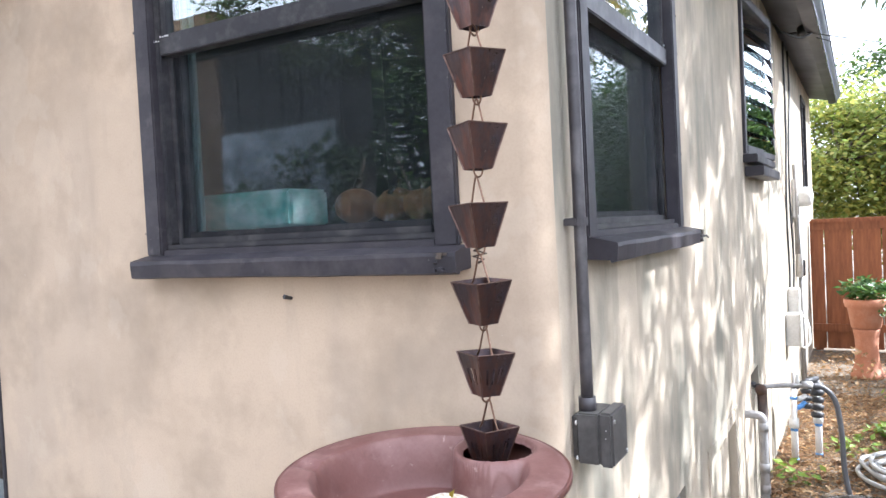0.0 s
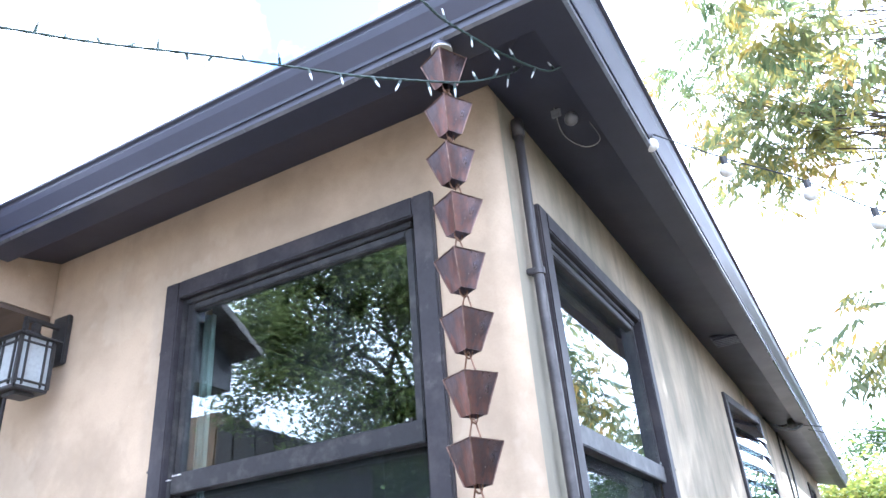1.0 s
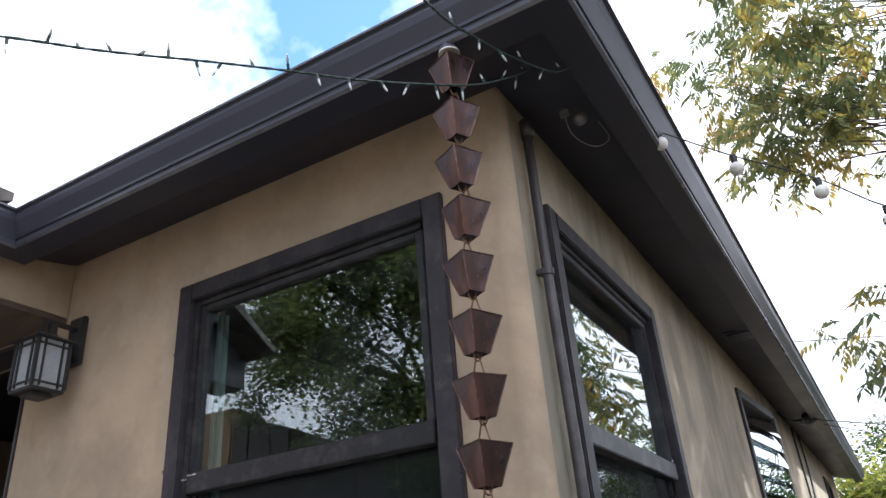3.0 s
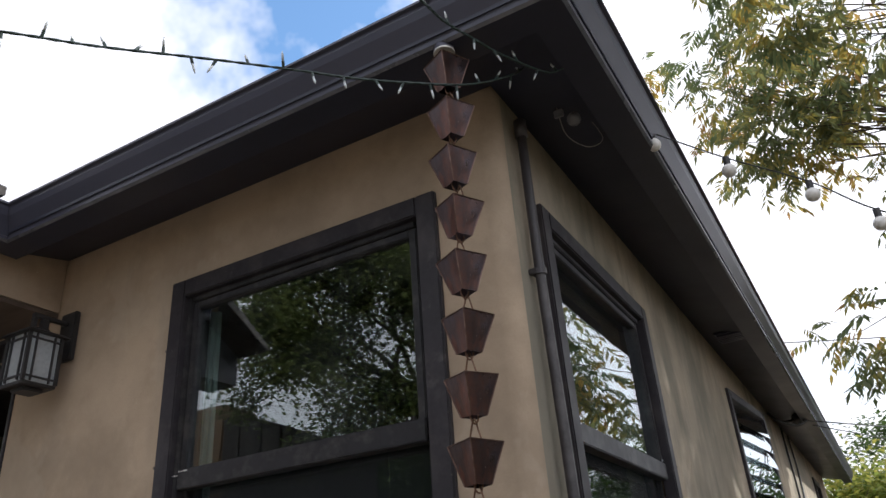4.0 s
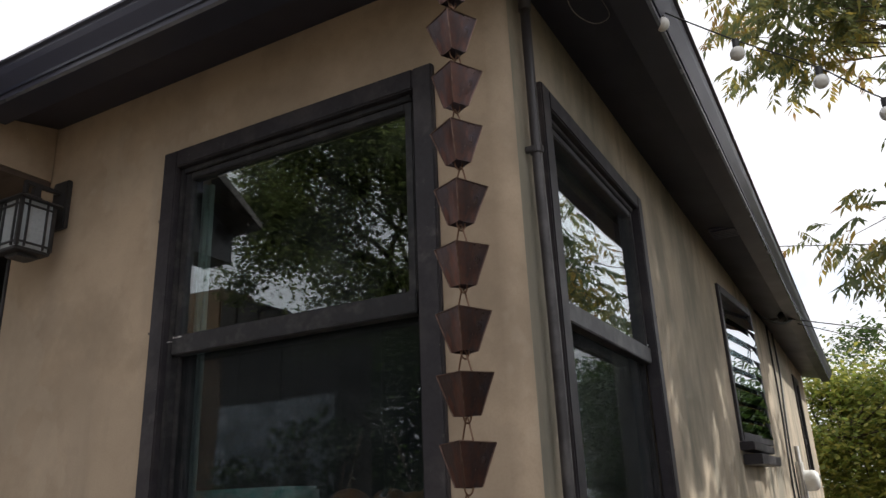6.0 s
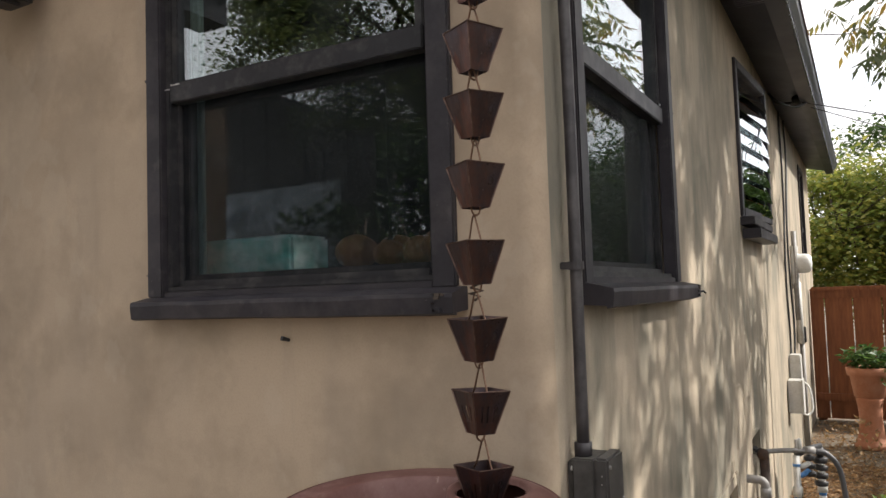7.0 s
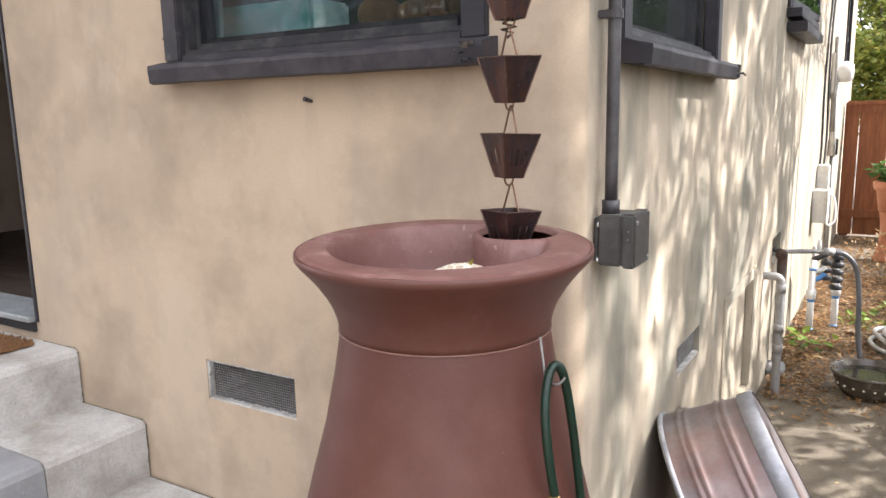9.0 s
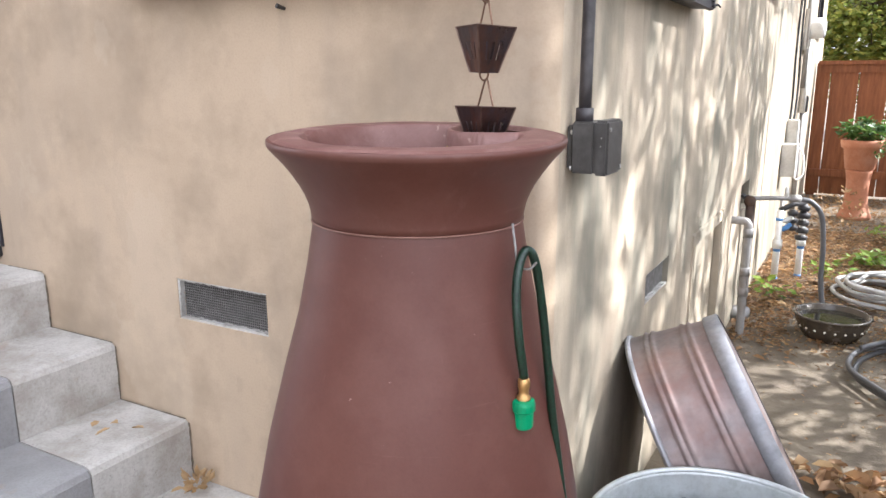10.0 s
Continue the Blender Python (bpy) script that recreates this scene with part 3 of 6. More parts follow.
def gutter(label, path, sides, names):
    """A gutter with an ogee front, in runs that meet at mitred corners."""
    root = thing("roof_gutter", label, "gutter")
    k = len(GUT)
    for (p, s), (p2, s2), nm in zip(zip(path, sides), zip(path[1:], sides[1:]), names):
        bm = bmesh.new()
        u = [bm.verts.new((p[0] + s[0] * a, p[1] + s[1] * a, p[2] + b)) for a, b in GUT]
        v = [bm.verts.new((p2[0] + s2[0] * a, p2[1] + s2[1] * a, p2[2] + b)) for a, b in GUT]
        for i in range(k):
            fc = bm.faces.new((u[i], u[(i + 1) % k], v[(i + 1) % k], v[i]))
            # Underside takes the darker soffit paint for shade, the lip its painted highlight.
            fc.material_index = 2 if i == 1 else 1 if i == 0 else 0
        bm.faces.new(u[::-1])
        bm.faces.new(v)
        run = part(nm, bm, GUTTER, root)
        run.data.materials.append(SOFFIT)
        run.data.materials.append(LIP_HIGHLIGHT)
    return root


o = OV - 0.10
XB, PORCH_Y = -1.742, -0.53
gutter("dark grey metal ogee gutter along the eaves", [(XB, PORCH_Y, GZ - 0.004), (XB, -o, GZ - 0.004), (o, -o, GZ - 0.004), (o, HOUSE_END + 0.25, GZ - 0.004)], [(1, 0), (1, -1), (1, -1), (1, 0)],
       ("porch_run", "front_run", "side_run"))
bm = bmesh.new()
rz = GZ + 0.094
f = [(-4.9, -o - 0.02, rz), (o + 0.03, -o - 0.02, rz), (o + 0.03, HOUSE_END + 0.27, rz), (-4.9, HOUSE_END + 0.27, rz)]
top = [(-2.3, 2.2, rz + 0.75), (-2.3, 6.0, rz + 0.75)]
lo = [bm.verts.new(p) for p in f]
up = [bm.verts.new((p[0], p[1], p[2] + 0.03)) for p in f]
tp = [bm.verts.new(p) for p in top]
for i in range(4):
    bm.faces.new((lo[i], lo[(i + 1) % 4], up[(i + 1) % 4], up[i]))
bm.faces.new(lo[::-1])
for fc in ((up[0], up[1], tp[0]), (up[1], up[2], tp[1], tp[0]), (up[2], up[3], tp[1]), (up[3], up[0], tp[0], tp[1])):
    bm.faces.new(fc)
tagged(part("roof", bm, ROOF), "dark shingle hip roof of the house", "roof", kind="structure")

# ---- porch over the door ----
bm = prism(bmesh.new(), [(-0.362, 2.73), (-0.85, 2.73), (-0.85, 2.87), (-0.53, 3.045), (-0.362, 3.045)], (-1.96, 0, 0), (WX - 0.002, 0, 0), (0, 1, 0))
tagged(part("wall_porch", bm, SASH), "dark brown boarded side of the porch canopy", "wall", kind="structure")
tagged(part("wall_porch_end", boxed(-4.5, WX, -0.36, -0.003, 2.806, SOFFIT_Z), STUCCO), "tan stucco beam over the porch", "wall", kind="structure")
tagged(part("ceiling_porch", boxed(-4.5, WX - 0.001, -0.36, -0.004, 2.785, 2.803), PORCHWOOD), "brown boarded porch ceiling", "ceiling", kind="structure")
tagged(part("soffit_porch", boxed(WX + 0.001, XB + 0.09, PORCH_Y, -0.329, 2.956, 2.976), SOFFIT), "dark grey painted soffit beside the porch", "soffit", kind="structure")
bm = prism(bmesh.new(), [(-0.40, 3.065), (-0.53, 3.065), (-0.88, 2.872), (-0.88, 2.900), (-0.53, 3.112), (-0.362, 3.112), (-0.362, 3.08)], (-4.6, 0, 0), (-1.64, 0, 0), (0, 1, 0))
tagged(part("roof_porch", bm, ROOF), "dark shingle roof over the porch", "roof", kind="structure")

# ---- windows ----
def window(name, u0, u1, z0, z1, place, rail, label, sill=(0.03, 0.03, 0.075), screen=True, casing=0.06):
    """A painted double-hung window: casing, frame, two sashes with panes, sill. place(u, d, z): d is depth behind the wall's face."""
    root = new(name)
    tagged(root, label, "window", kind="structure")

    def bar(nm, a0, a1, d0, d1, b0, b1, mat, bev=0.004, lab="", par=root):
        bm = bmesh.new()
        c = [bm.verts.new(place(a, d, b)) for a in (a0, a1) for d in (d0, d1) for b in (b0, b1)]
        fs = [bm.faces.new([c[i] for i in fc]) for fc in ((0, 1, 3, 2), (4, 6, 7, 5), (0, 4, 5, 1), (2, 3, 7, 6), (0, 2, 6, 4), (1, 5, 7, 3))]
        if bev:
            bmesh.ops.bevel(bm, geom=list({e for f in fs for e in f.edges}), offset=bev, segments=2, affect="EDGES")
        return part(nm, bm, mat, par, lab)

    c = casing
    bar("casing", u0, u0 + c, -0.016, 0.03, z0, z1, TRIM)
    bar("casing", u1 - c, u1, -0.016, 0.03, z0, z1, TRIM)
    bar("casing", u0 + c, u1 - c, -0.016, 0.03, z1 - c, z1, TRIM)
    a0, a1, b0, b1 = u0 + c, u1 - c, z0 + 0.012, z1 - c
    f = 0.018
    bar("frame", a0, a0 + f, 0.004, 0.085, b0 + f, b1, SASH, 0.003)
    bar("frame", a1 - f, a1, 0.034, 0.085, b0 + f, b1, SASH, 0.003)
    bar("frame", a0 + f, a1 - f, 0.004, 0.085, b1 - f, b1, SASH, 0.003)
    bar("frame", a0 + 0.001, a1 - 0.001, -0.010, 0.084, z0 - 0.003, b0 + 0.004, TRIM, 0.003)
    bar("frame", a0 + 0.001, a1 - 0.001, 0.003, 0.084, b0 + 0.0045, b0 + f, SASH, 0.002)
    a0, a1, b0, b1 = a0 + f, a1 - f, b0 + f, b1 - f
    s = 0.024
    # upper sash in front, lower behind it
    for nm, d0, lo_, hi_, glassmat in (("upper_sash", 0.012, rail - 0.056, b1, PANE), ("lower_sash", 0.052, b0, rail - 0.01, PANE_LOW if screen else PANE)):
        st = bar(nm, a0, a0 + s, d0, d0 + 0.032, lo_, hi_, SASH, 0.003)
        bar("stile", a1 - s, a1, d0, d0 + 0.032, lo_, hi_, SASH, 0.003, "", st)
        bar("rail", a0 + s, a1 - s, d0, d0 + 0.032, hi_ - s, hi_, SASH, 0.003, "", st)
        bar("rail", *((a0 - 0.001, a1 + 0.001) if nm == "upper_sash" else (a0 + s, a1 - s)), d0 - (0.008 if nm == "upper_sash" else 0), d0 + 0.031, lo_ - 0.0005, lo_ + (0.056 if nm == "upper_sash" else 0.032), SASH, 0.003, "", st)
        pn = bar("pane", a0 + s - 0.004, a1 - s + 0.004, d0 + 0.014, d0 + 0.018, lo_ + (0.051 if nm == "upper_sash" else 0.028), hi_ - s + 0.004, glassmat, 0, "clear glass pane", st)
        pn.visible_shadow = False
    if screen:
        sc = bar("insect_screen", a0 + 0.004, a1 - 0.004, 0.036, 0.0365, b0 + 0.004, rail - 0.06, SCREEN, 0, "dark woven insect screen")
        bar("screen_frame", a0, a0 + 0.014, 0.030, 0.042, b0, rail - 0.057, SASH, 0.002, "", sc)
        bar("screen_frame", a1 - 0.008, a1, 0.036, 0.046, b0, rail - 0.057, SASH, 0.002, "", sc)
        bar("screen_frame", a0 + 0.014, a1 - 0.014, 0.030, 0.042, b0, b0 + 0.016, SASH, 0.002, "", sc)
    if screen:
        for k, (w0, w1) in enumerate(((0.0, 0.016), (0.019, 0.030), (0.033, 0.046))):
            bar("inner_jamb", a0 + s - 0.060 + w0, a0 + s - 0.060 + w1, 0.090 + 0.010 * k, 0.106 + 0.010 * k, b0, b1, JAMB, 0.002, "pale blue-white inner window jamb")
        lk = bar("latch", a1 - s - 0.030, a1 - s - 0.004, 0.004, 0.011, rail - 0.002, rail + 0.008, SASH, 0.002, "small worn sash latch")
        bar("latch_pin", a1 - s - 0.022, a1 - s - 0.016, 0.000, 0.007, rail + 0.001, rail + 0.007, GALV_NEW, 0.001, "", lk)
        rc = random.Random(3)
        for k in range(7):
            u, w = a0 + s - 0.045 + 0.009 * k, rail - 0.006 - (0.012 if k < 3 else 0.002)
            bar("caulk", u, u + rc.uniform(0.003, 0.007), 0.002, 0.0038, w, w + rc.uniform(0.002, 0.005), PVC, 0, "chipped white caulk")
        for k in range(9):
            w = z0 + (z1 - z0) * rc.random() ** 1.5
            u = u1 - rc.uniform(0.001, 0.006) if k % 3 else u0 + rc.uniform(0.001, 0.005)
            bar("paint_chip", u - 0.002, u - 0.002 + rc.uniform(0.002, 0.005), -0.0172, -0.0158, w, w + rc.uniform(0.003, 0.008), DULL_GREY, 0, "worn chip in the paint")
        for k in range(9):
            u = u1 + sill[1] - rc.uniform(0.002, 0.06)
            w = z0 - rc.uniform(0.012, 0.052)
            bar("splinter", u, u + rc.uniform(0.004, 0.014), -sill[2] - 0.006, -sill[2] + 0.004, w, w + rc.uniform(0.002, 0.006), BARK if k % 2 else TRIM, 0, "splintered grey wood")
    # sill with a sloping top and a worn nose
    bm = bmesh.new()
    prof = [(0.12, 0.012), (-0.02, 0.0), (-sill[2], -0.012), (-sill[2] - 0.002, -0.022), (-sill[2] + 0.002, -0.056), (-sill[2] + 0.016, -0.060), (-sill[2] + 0.018, -0.054), (0.0, -0.05)]
    n = 14
    rings = []
    for i in range(n + 1):
        u = u0 - sill[0] + (u1 - u0 + sill[0] + sill[1]) * i / n
        rings.append([bm.verts.new(place(u, d + (0.002 * noise.noise((u * 9, d * 40, 1)) if d < -0.03 else 0), z0 + z + (0.0025 * noise.noise((u * 7, z * 60, 5)) if d < -0.03 else 0))) for d, z in prof])
    k = len(prof)
    for a, b in zip(rings, rings[1:]):
        for i in range(k):
            bm.faces.new((a[i], a[(i + 1) % k], b[(i + 1) % k], b[i]))
    bm.faces.new(rings[0][::-1])
    bm.faces.new(rings[-1])
    part("window_sill", bm, TRIM, root, "worn grey painted wooden sill")
    return root


on_front = lambda u, d, z: (u, d, z)
on_side = lambda u, d, z: (-d, u, z)
window("window_1", FW["x0"], FW["x1"], FW["z0"], FW["z1"], on_front, 2.146, "dark grey double-hung window with an insect screen", sill=(0.002, 0.020, 0.07))
window("window_2", SW["x0"], SW["x1"], SW["z0"], SW["z1"], on_side, 2.146, "dark grey double-hung window with an insect screen beside a conduit", sill=(-0.012, 0.020, 0.075))
w3 = new("window_3")
tagged(w3, "small louvred glass window in a dark grey frame standing proud of the wall", "window", kind="structure")
u0, u1, z0, z1 = W2
out = lambda u: 0.006 + 0.062 * (u - u0) / (u1 - u0)


def w3_bar(nm, a0, a1, b0, b1, d0, d1, mat=TRIM, lab=""):
    """A bar of the louvred window's frame, which stands further off the wall towards its far end."""
    bm = bmesh.new()
    c = [bm.verts.new((out(u) + d, u, z)) for u in (a0, a1) for d in (d0, d1) for z in (b0, b1)]
    fs = [bm.faces.new([c[i] for i in fc]) for fc in ((0, 1, 3, 2), (4, 6, 7, 5), (0, 4, 5, 1), (2, 3, 7, 6), (0, 2, 6, 4), (1, 5, 7, 3))]
    bmesh.ops.bevel(bm, geom=list({e for f in fs for e in f.edges}), offset=0.003, segments=2, affect="EDGES")
    return part(nm, bm, mat, w3, lab)


w3_bar("casing", u0, u0 + 0.045, z0, z1, -0.05, 0.010)
w3_bar("casing", u1 - 0.045, u1, z0, z1, -0.10, 0.012)
w3_bar("casing", u0 + 0.045, u1 - 0.045, z1 - 0.05, z1, -0.06, 0.010)
w3_bar("casing", u0 + 0.045, u1 - 0.045, z0, z0 + 0.05, -0.06, 0.012)
part("window_sill", boxed(-0.10, 0.075, u0 - 0.02, u1 + 0.03, z0 - 0.050, z0 - 0.006, 0.004), TRIM, w3)
part("sill_block", boxed(0.002, 0.10, u0 + 0.02, u1 + 0.05, z0 - 0.125, z0 - 0.070, 0.004), TRIM, w3)
zz = z0 + 0.055
while zz < z1 - 0.08:
    bm = bmesh.new()
    tilt_ = radians(-13.0 - 1.5 * math.sin(zz * 37))
    c = [bm.verts.new((out(u) - 0.022 + 0.030 * (u - u0) / (u1 - u0) + d + math.sin(tilt_) * h_, u, zz + 0.05 + math.cos(tilt_) * h_)) for u in (u0 + 0.046, u1 - 0.046) for d in (-0.0015, 0.0015) for h_ in (-0.072, 0.072)]
    for fc in ((0, 1, 3, 2), (4, 6, 7, 5), (0, 4, 5, 1), (2, 3, 7, 6), (0, 2, 6, 4), (1, 5, 7, 3)):
        bm.faces.new([c[i] for i in fc])
    pn = part("louvre_pane", bm, PANE_BRIGHT, w3, "tilted clear glass louvre")
    pn.visible_shadow = False
    zz += 0.098
window("window_4", W3[0], W3[1], W3[2], W3[3], on_side, 2.15, "tall narrow far window with dark grey frame", sill=(0.03, 0.03, 0.06), screen=False)

# ---- rain chain ----
chain = thing("rain_chain", "aged copper rain chain of square tapered cups hanging from the gutter", "rain chain", at=(0, 0, 0))
CUP_W, CUP_B, CUP_H = 0.039, 0.0185, 0.078


def cup_shell(slots):
    """A square tapered sheet-metal cup; slots: whether its faces have three upright cuts."""
    bm = bmesh.new()
    us, vs_ = [-1, -0.52, -0.38, -0.07, 0.07, 0.38, 0.52, 1], [0, 0.28, 0.66, 1]
    for k in range(4):
        m = Matrix.Rotation(math.pi / 2 * k, 4, "Z")
        g = [[bm.verts.new(m @ Vector((u * (CUP_B + (CUP_W - CUP_B) * v), -(CUP_B + (CUP_W - CUP_B) * v) + 0.0012 * math.cos(u * 1.6), CUP_H * v))) for v in vs_] for u in us]
        for i in range(7):
            for j in range(3):
                if not (slots and j == 1 and i in (1, 3, 5)):
                    bm.faces.new((g[i][j], g[i + 1][j], g[i + 1][j + 1], g[i][j + 1]))
    bmesh.ops.remove_doubles(bm, verts=bm.verts, dist=0.0003)
    for v in bm.verts:
        v.co += Vector((noise.noise(v.co * 40), noise.noise(v.co * 40 + Vector((9, 0, 0))), 0.6 * noise.noise(v.co * 40 + Vector((0, 9, 0))))) * 0.0012
    bmesh.ops.recalc_face_normals(bm, faces=bm.faces)
    bmesh.ops.solidify(bm, geom=bm.faces[:], thickness=0.0014)
    return bm


cup0 = part("cup", cup_shell(False), COPPER, chain)
cup_mesh = cup0.data
slotted = part("cup", cup_shell(True), COPPER, chain)
slot_mesh = slotted.data
bpy.data.objects.remove(slotted)
bm = bmesh.new()
for sx, sy in ((-1, -1), (1, -1), (1, 1), (-1, 1)):
    tube(bm, [(sx * CUP_B, sy * CUP_B, 0.001), (sx * CUP_W, sy * CUP_W, CUP_H)], 0.0016, 5)
c4 = [(-1, -1), (1, -1), (1, 1), (-1, 1), (-1, -1)]
for (ax, ay), (bx, by) in zip(c4, c4[1:]):
    tube(bm, [(ax * CUP_W, ay * CUP_W, CUP_H), (bx * CUP_W, by * CUP_W, CUP_H)], 0.0013, 5)
seam0 = part("seam", bm, COPPER_SEAM, cup0, "folded seam and rim, lightened as edge highlights")
seam_mesh = seam0.data
bm = bmesh.new()
tube(bm, curve_points([(-0.030, 0, 0.070), (-0.022, 0, 0.080), (-0.012, 0, 0.105), (-0.005, 0, 0.122), (0, 0, 0.127), (0.005, 0, 0.122), (0.012, 0, 0.105), (0.022, 0, 0.080), (0.030, 0, 0.070)], 4), 0.0019, 6)
link0 = part("link", bm, COPPER_WIRE, cup0, "thin copper wire loop", smooth=True)
link_mesh = link0.data
bm = tube(bmesh.new(), curve_points([(0, -0.010, 0.004), (0, -0.007, -0.008), (0, 0, -0.013), (0, 0.007, -0.008), (0, 0.010, 0.004)], 4), 0.0019, 6)
ring0 = part("ring", bm, COPPER_WIRE, cup0, "small copper wire ring", smooth=True)
ring_mesh = ring0.data
CUPS = [(-0.052, 1.209), (-0.050, 1.347), (-0.045, 1.479), (-0.040, 1.618), (-0.034, 1.757), (-0.027, 1.884), (-0.023, 2.003), (-0.016, 2.131), (-0.0115, 2.257), (-0.007, 2.386), (-0.003, 2.513), (0.000, 2.637),
        (0.006, 2.760), (0.010, 2.890)]
rnd = random.Random(4)
for i in range(14):
    c, l, g, e = (cup0, link0, ring0, seam0) if i == 3 else (new("cup", slot_mesh if i < 2 else cup_mesh), new("link", link_mesh), new("ring", ring_mesh), new("seam", seam_mesh))
    c.parent, l.parent, g.parent, e.parent = chain, c, c, c
    p = Vector((CUPS[i][0], -0.205 - 0.079 * (CUPS[i][1] - 1.21) / 1.68, CUPS[i][1]))
    turn = -30 + rnd.uniform(-5, 5) + (6 if i == 0 else 0)
    tilt = rnd.uniform(-3, 3)
    c.matrix_basis = pose(p.x, p.y, p.z - CUP_H, tilt, rnd.uniform(-3, 3), turn)
bm = bmesh.new()
tube(bm, [(-0.032, -0.236, 1.541), (-0.053, -0.224, 1.535), (-0.034, -0.214, 1.529), (-0.054, -0.228, 1.524), (-0.036, -0.222, 1.518), (-0.050, -0.215, 1.512)], 0.0028, 6)
part("wire_tie", bm, RUST, chain, "twisted rusty wire tie")
outlet = thing("gutter_outlet", "short round gutter outlet with a white disc for light", "gutter outlet")
part("tube", lathe(bmesh.new(), [(0.024, 2.915), (0.026, 2.938), (0.023, 2.938), (0.021, 2.915), (0.024, 2.915)], 24, m=Matrix.Translation((0.013, -0.296, 0))), GUTTER, outlet, smooth=True)
# White disc puts the bright light at the outlet's mouth into colour.
part("rim", lathe(bmesh.new(), [(0.026, 2.912), (0.026, 2.916), (0.004, 2.916), (0.004, 2.912), (0.026, 2.912)], 24, m=Matrix.Translation((0.013, -0.296, 0))), WHITEBULB, outlet, "white disc standing in for light through the outlet", smooth=True)
bm = bmesh.new()
for sx in (-1, 1):
    tube(bm, [(sx * 0.012 + 0.010, -0.284, 2.885), (sx * 0.014 + 0.013, -0.294, 2.93)], 0.0016, 6)
part("hanger_wire", bm, COPPER_WIRE, chain, "thin wire hanger")

# ---- rain barrel ----
BC = Vector((-0.109, -0.345, 0))
RIM_Z, LIFT = 1.150, 0.014
barrel = thing("rain_barrel", "terracotta-brown plastic urn-shaped rain barrel with a planter bowl top", "rain barrel", at=(BC.x, BC.y, GROUND))
Z = lambda z: z - GROUND + LIFT * min(1, max(0, z / 0.8))
prof = [(0.20, Z(-0.10)), (0.245, Z(-0.095)), (0.275, Z(0.0)), (0.310, Z(0.2)), (0.311, Z(0.35)), (0.297, Z(0.5)), (0.273, Z(0.62)), (0.240, Z(0.75)), (0.212, Z(0.85)),
        (0.193, Z(0.94)), (0.183, Z(1.0)), (0.180, Z(1.013))]
bm = lathe(bmesh.new(), prof, 72)
for v in bm.verts:
    v.co.x -= 0.016 * max(0, 0.9 - v.co.z)
part("body", bm, BARREL, barrel, smooth=True)
prof = [(0.172, Z(1.010)), (0.183, Z(1.0135)), (0.1835, Z(1.024)), (0.187, Z(1.040)), (0.194, Z(1.058)), (0.2035, Z(1.075)), (0.215, Z(1.092)), (0.2275, Z(1.108)), (0.239, Z(1.121)), (0.2465, Z(1.129)),
        (0.2500, Z(1.1335)), (0.2522, Z(1.1365)), (0.2528, Z(1.1410)), (0.2522, Z(1.1455)), (0.2505, Z(1.1470)), (0.2468, Z(1.1464))]


def tilt_top(bm):
    """Tilts the top along the camera's line of sight, so that its rim fits the view."""
    for v in bm.verts:
        k = min(1, max(0, (v.co.z - Z(1.03)) / 0.09))
        v.co.z += k * (0.004 + 0.03 * (0.85 * v.co.y - 0.52 * v.co.x))
    return bm


part("flared_neck", tilt_top(lathe(bmesh.new(), prof, 72)), BARREL, barrel, smooth=True)
bm = lathe(bmesh.new(), [(0.1822, Z(1.0102)), (0.1842, Z(1.0112)), (0.1842, Z(1.0124)), (0.1822, Z(1.0133))], 72)
part("seam", bm, surface("seam_edge", (0.27, 0.15, 0.115), (0.18, 0.08, 0.06), 30, 0.6, 0.0), barrel, "pale moulding seam", smooth=True)
# bowl top: a shallow dish with a round inlet hole at its back
HX, HY, HR = 0.072, 0.140, 0.069
bm = bmesh.new()
sm = lambda e0, e1, x: (lambda k: k * k * (3 - 2 * k))(min(1, max(0, (x - e0) / (e1 - e0))))
rings, NR, NA = [], 96, 160
for i in range(NR + 1):
    r = 0.247 * i / NR
    ring = []
    for k in range(NA):
        a = 2 * math.pi * k / NA
        x, y = r * math.cos(a), r * math.sin(a)
        dish = 1 - sm(0.152, 0.190, math.hypot(x + 0.004, y + 0.010))
        hole_d = math.hypot(x - HX, y - HY)
        dish *= sm(0.079, 0.088, hole_d)
        z = 0.0 - 0.086 * dish - 0.008 * (1 - sm(HR - 0.004, HR + 0.003, hole_d)) - 0.004 * sm(0.235, 0.25, r)
        z -= 0.007 * (1 - sm(0.012, 0.02, abs(y + 0.06 + 0.15 * (x + 0.2)))) * sm(0.16, 0.19, r) * (1 - sm(0.230, 0.243, r)) * (1 if x < 0 else 0)
        z += 0.0015 * noise.noise((x * 9, y * 9, 2))
        ring.append(bm.verts.new((x, y, Z(RIM_Z) + z)))
    rings.append(ring)
for u, v in zip(rings[1:], rings[2:]):
    for k in range(NA):
        bm.faces.new((u[k], u[(k + 1) % NA], v[(k + 1) % NA], v[k]))
bm.faces.new(rings[1][::-1])
bmesh.ops.delete(bm, geom=[f for f in bm.faces if math.hypot(f.calc_center_median().x - HX, f.calc_center_median().y - HY) < HR - 0.006], context="FACES")
part("bowl_top", tilt_top(bm), BARREL_RIM, barrel, "brown basin top with an inlet hole", smooth=True)
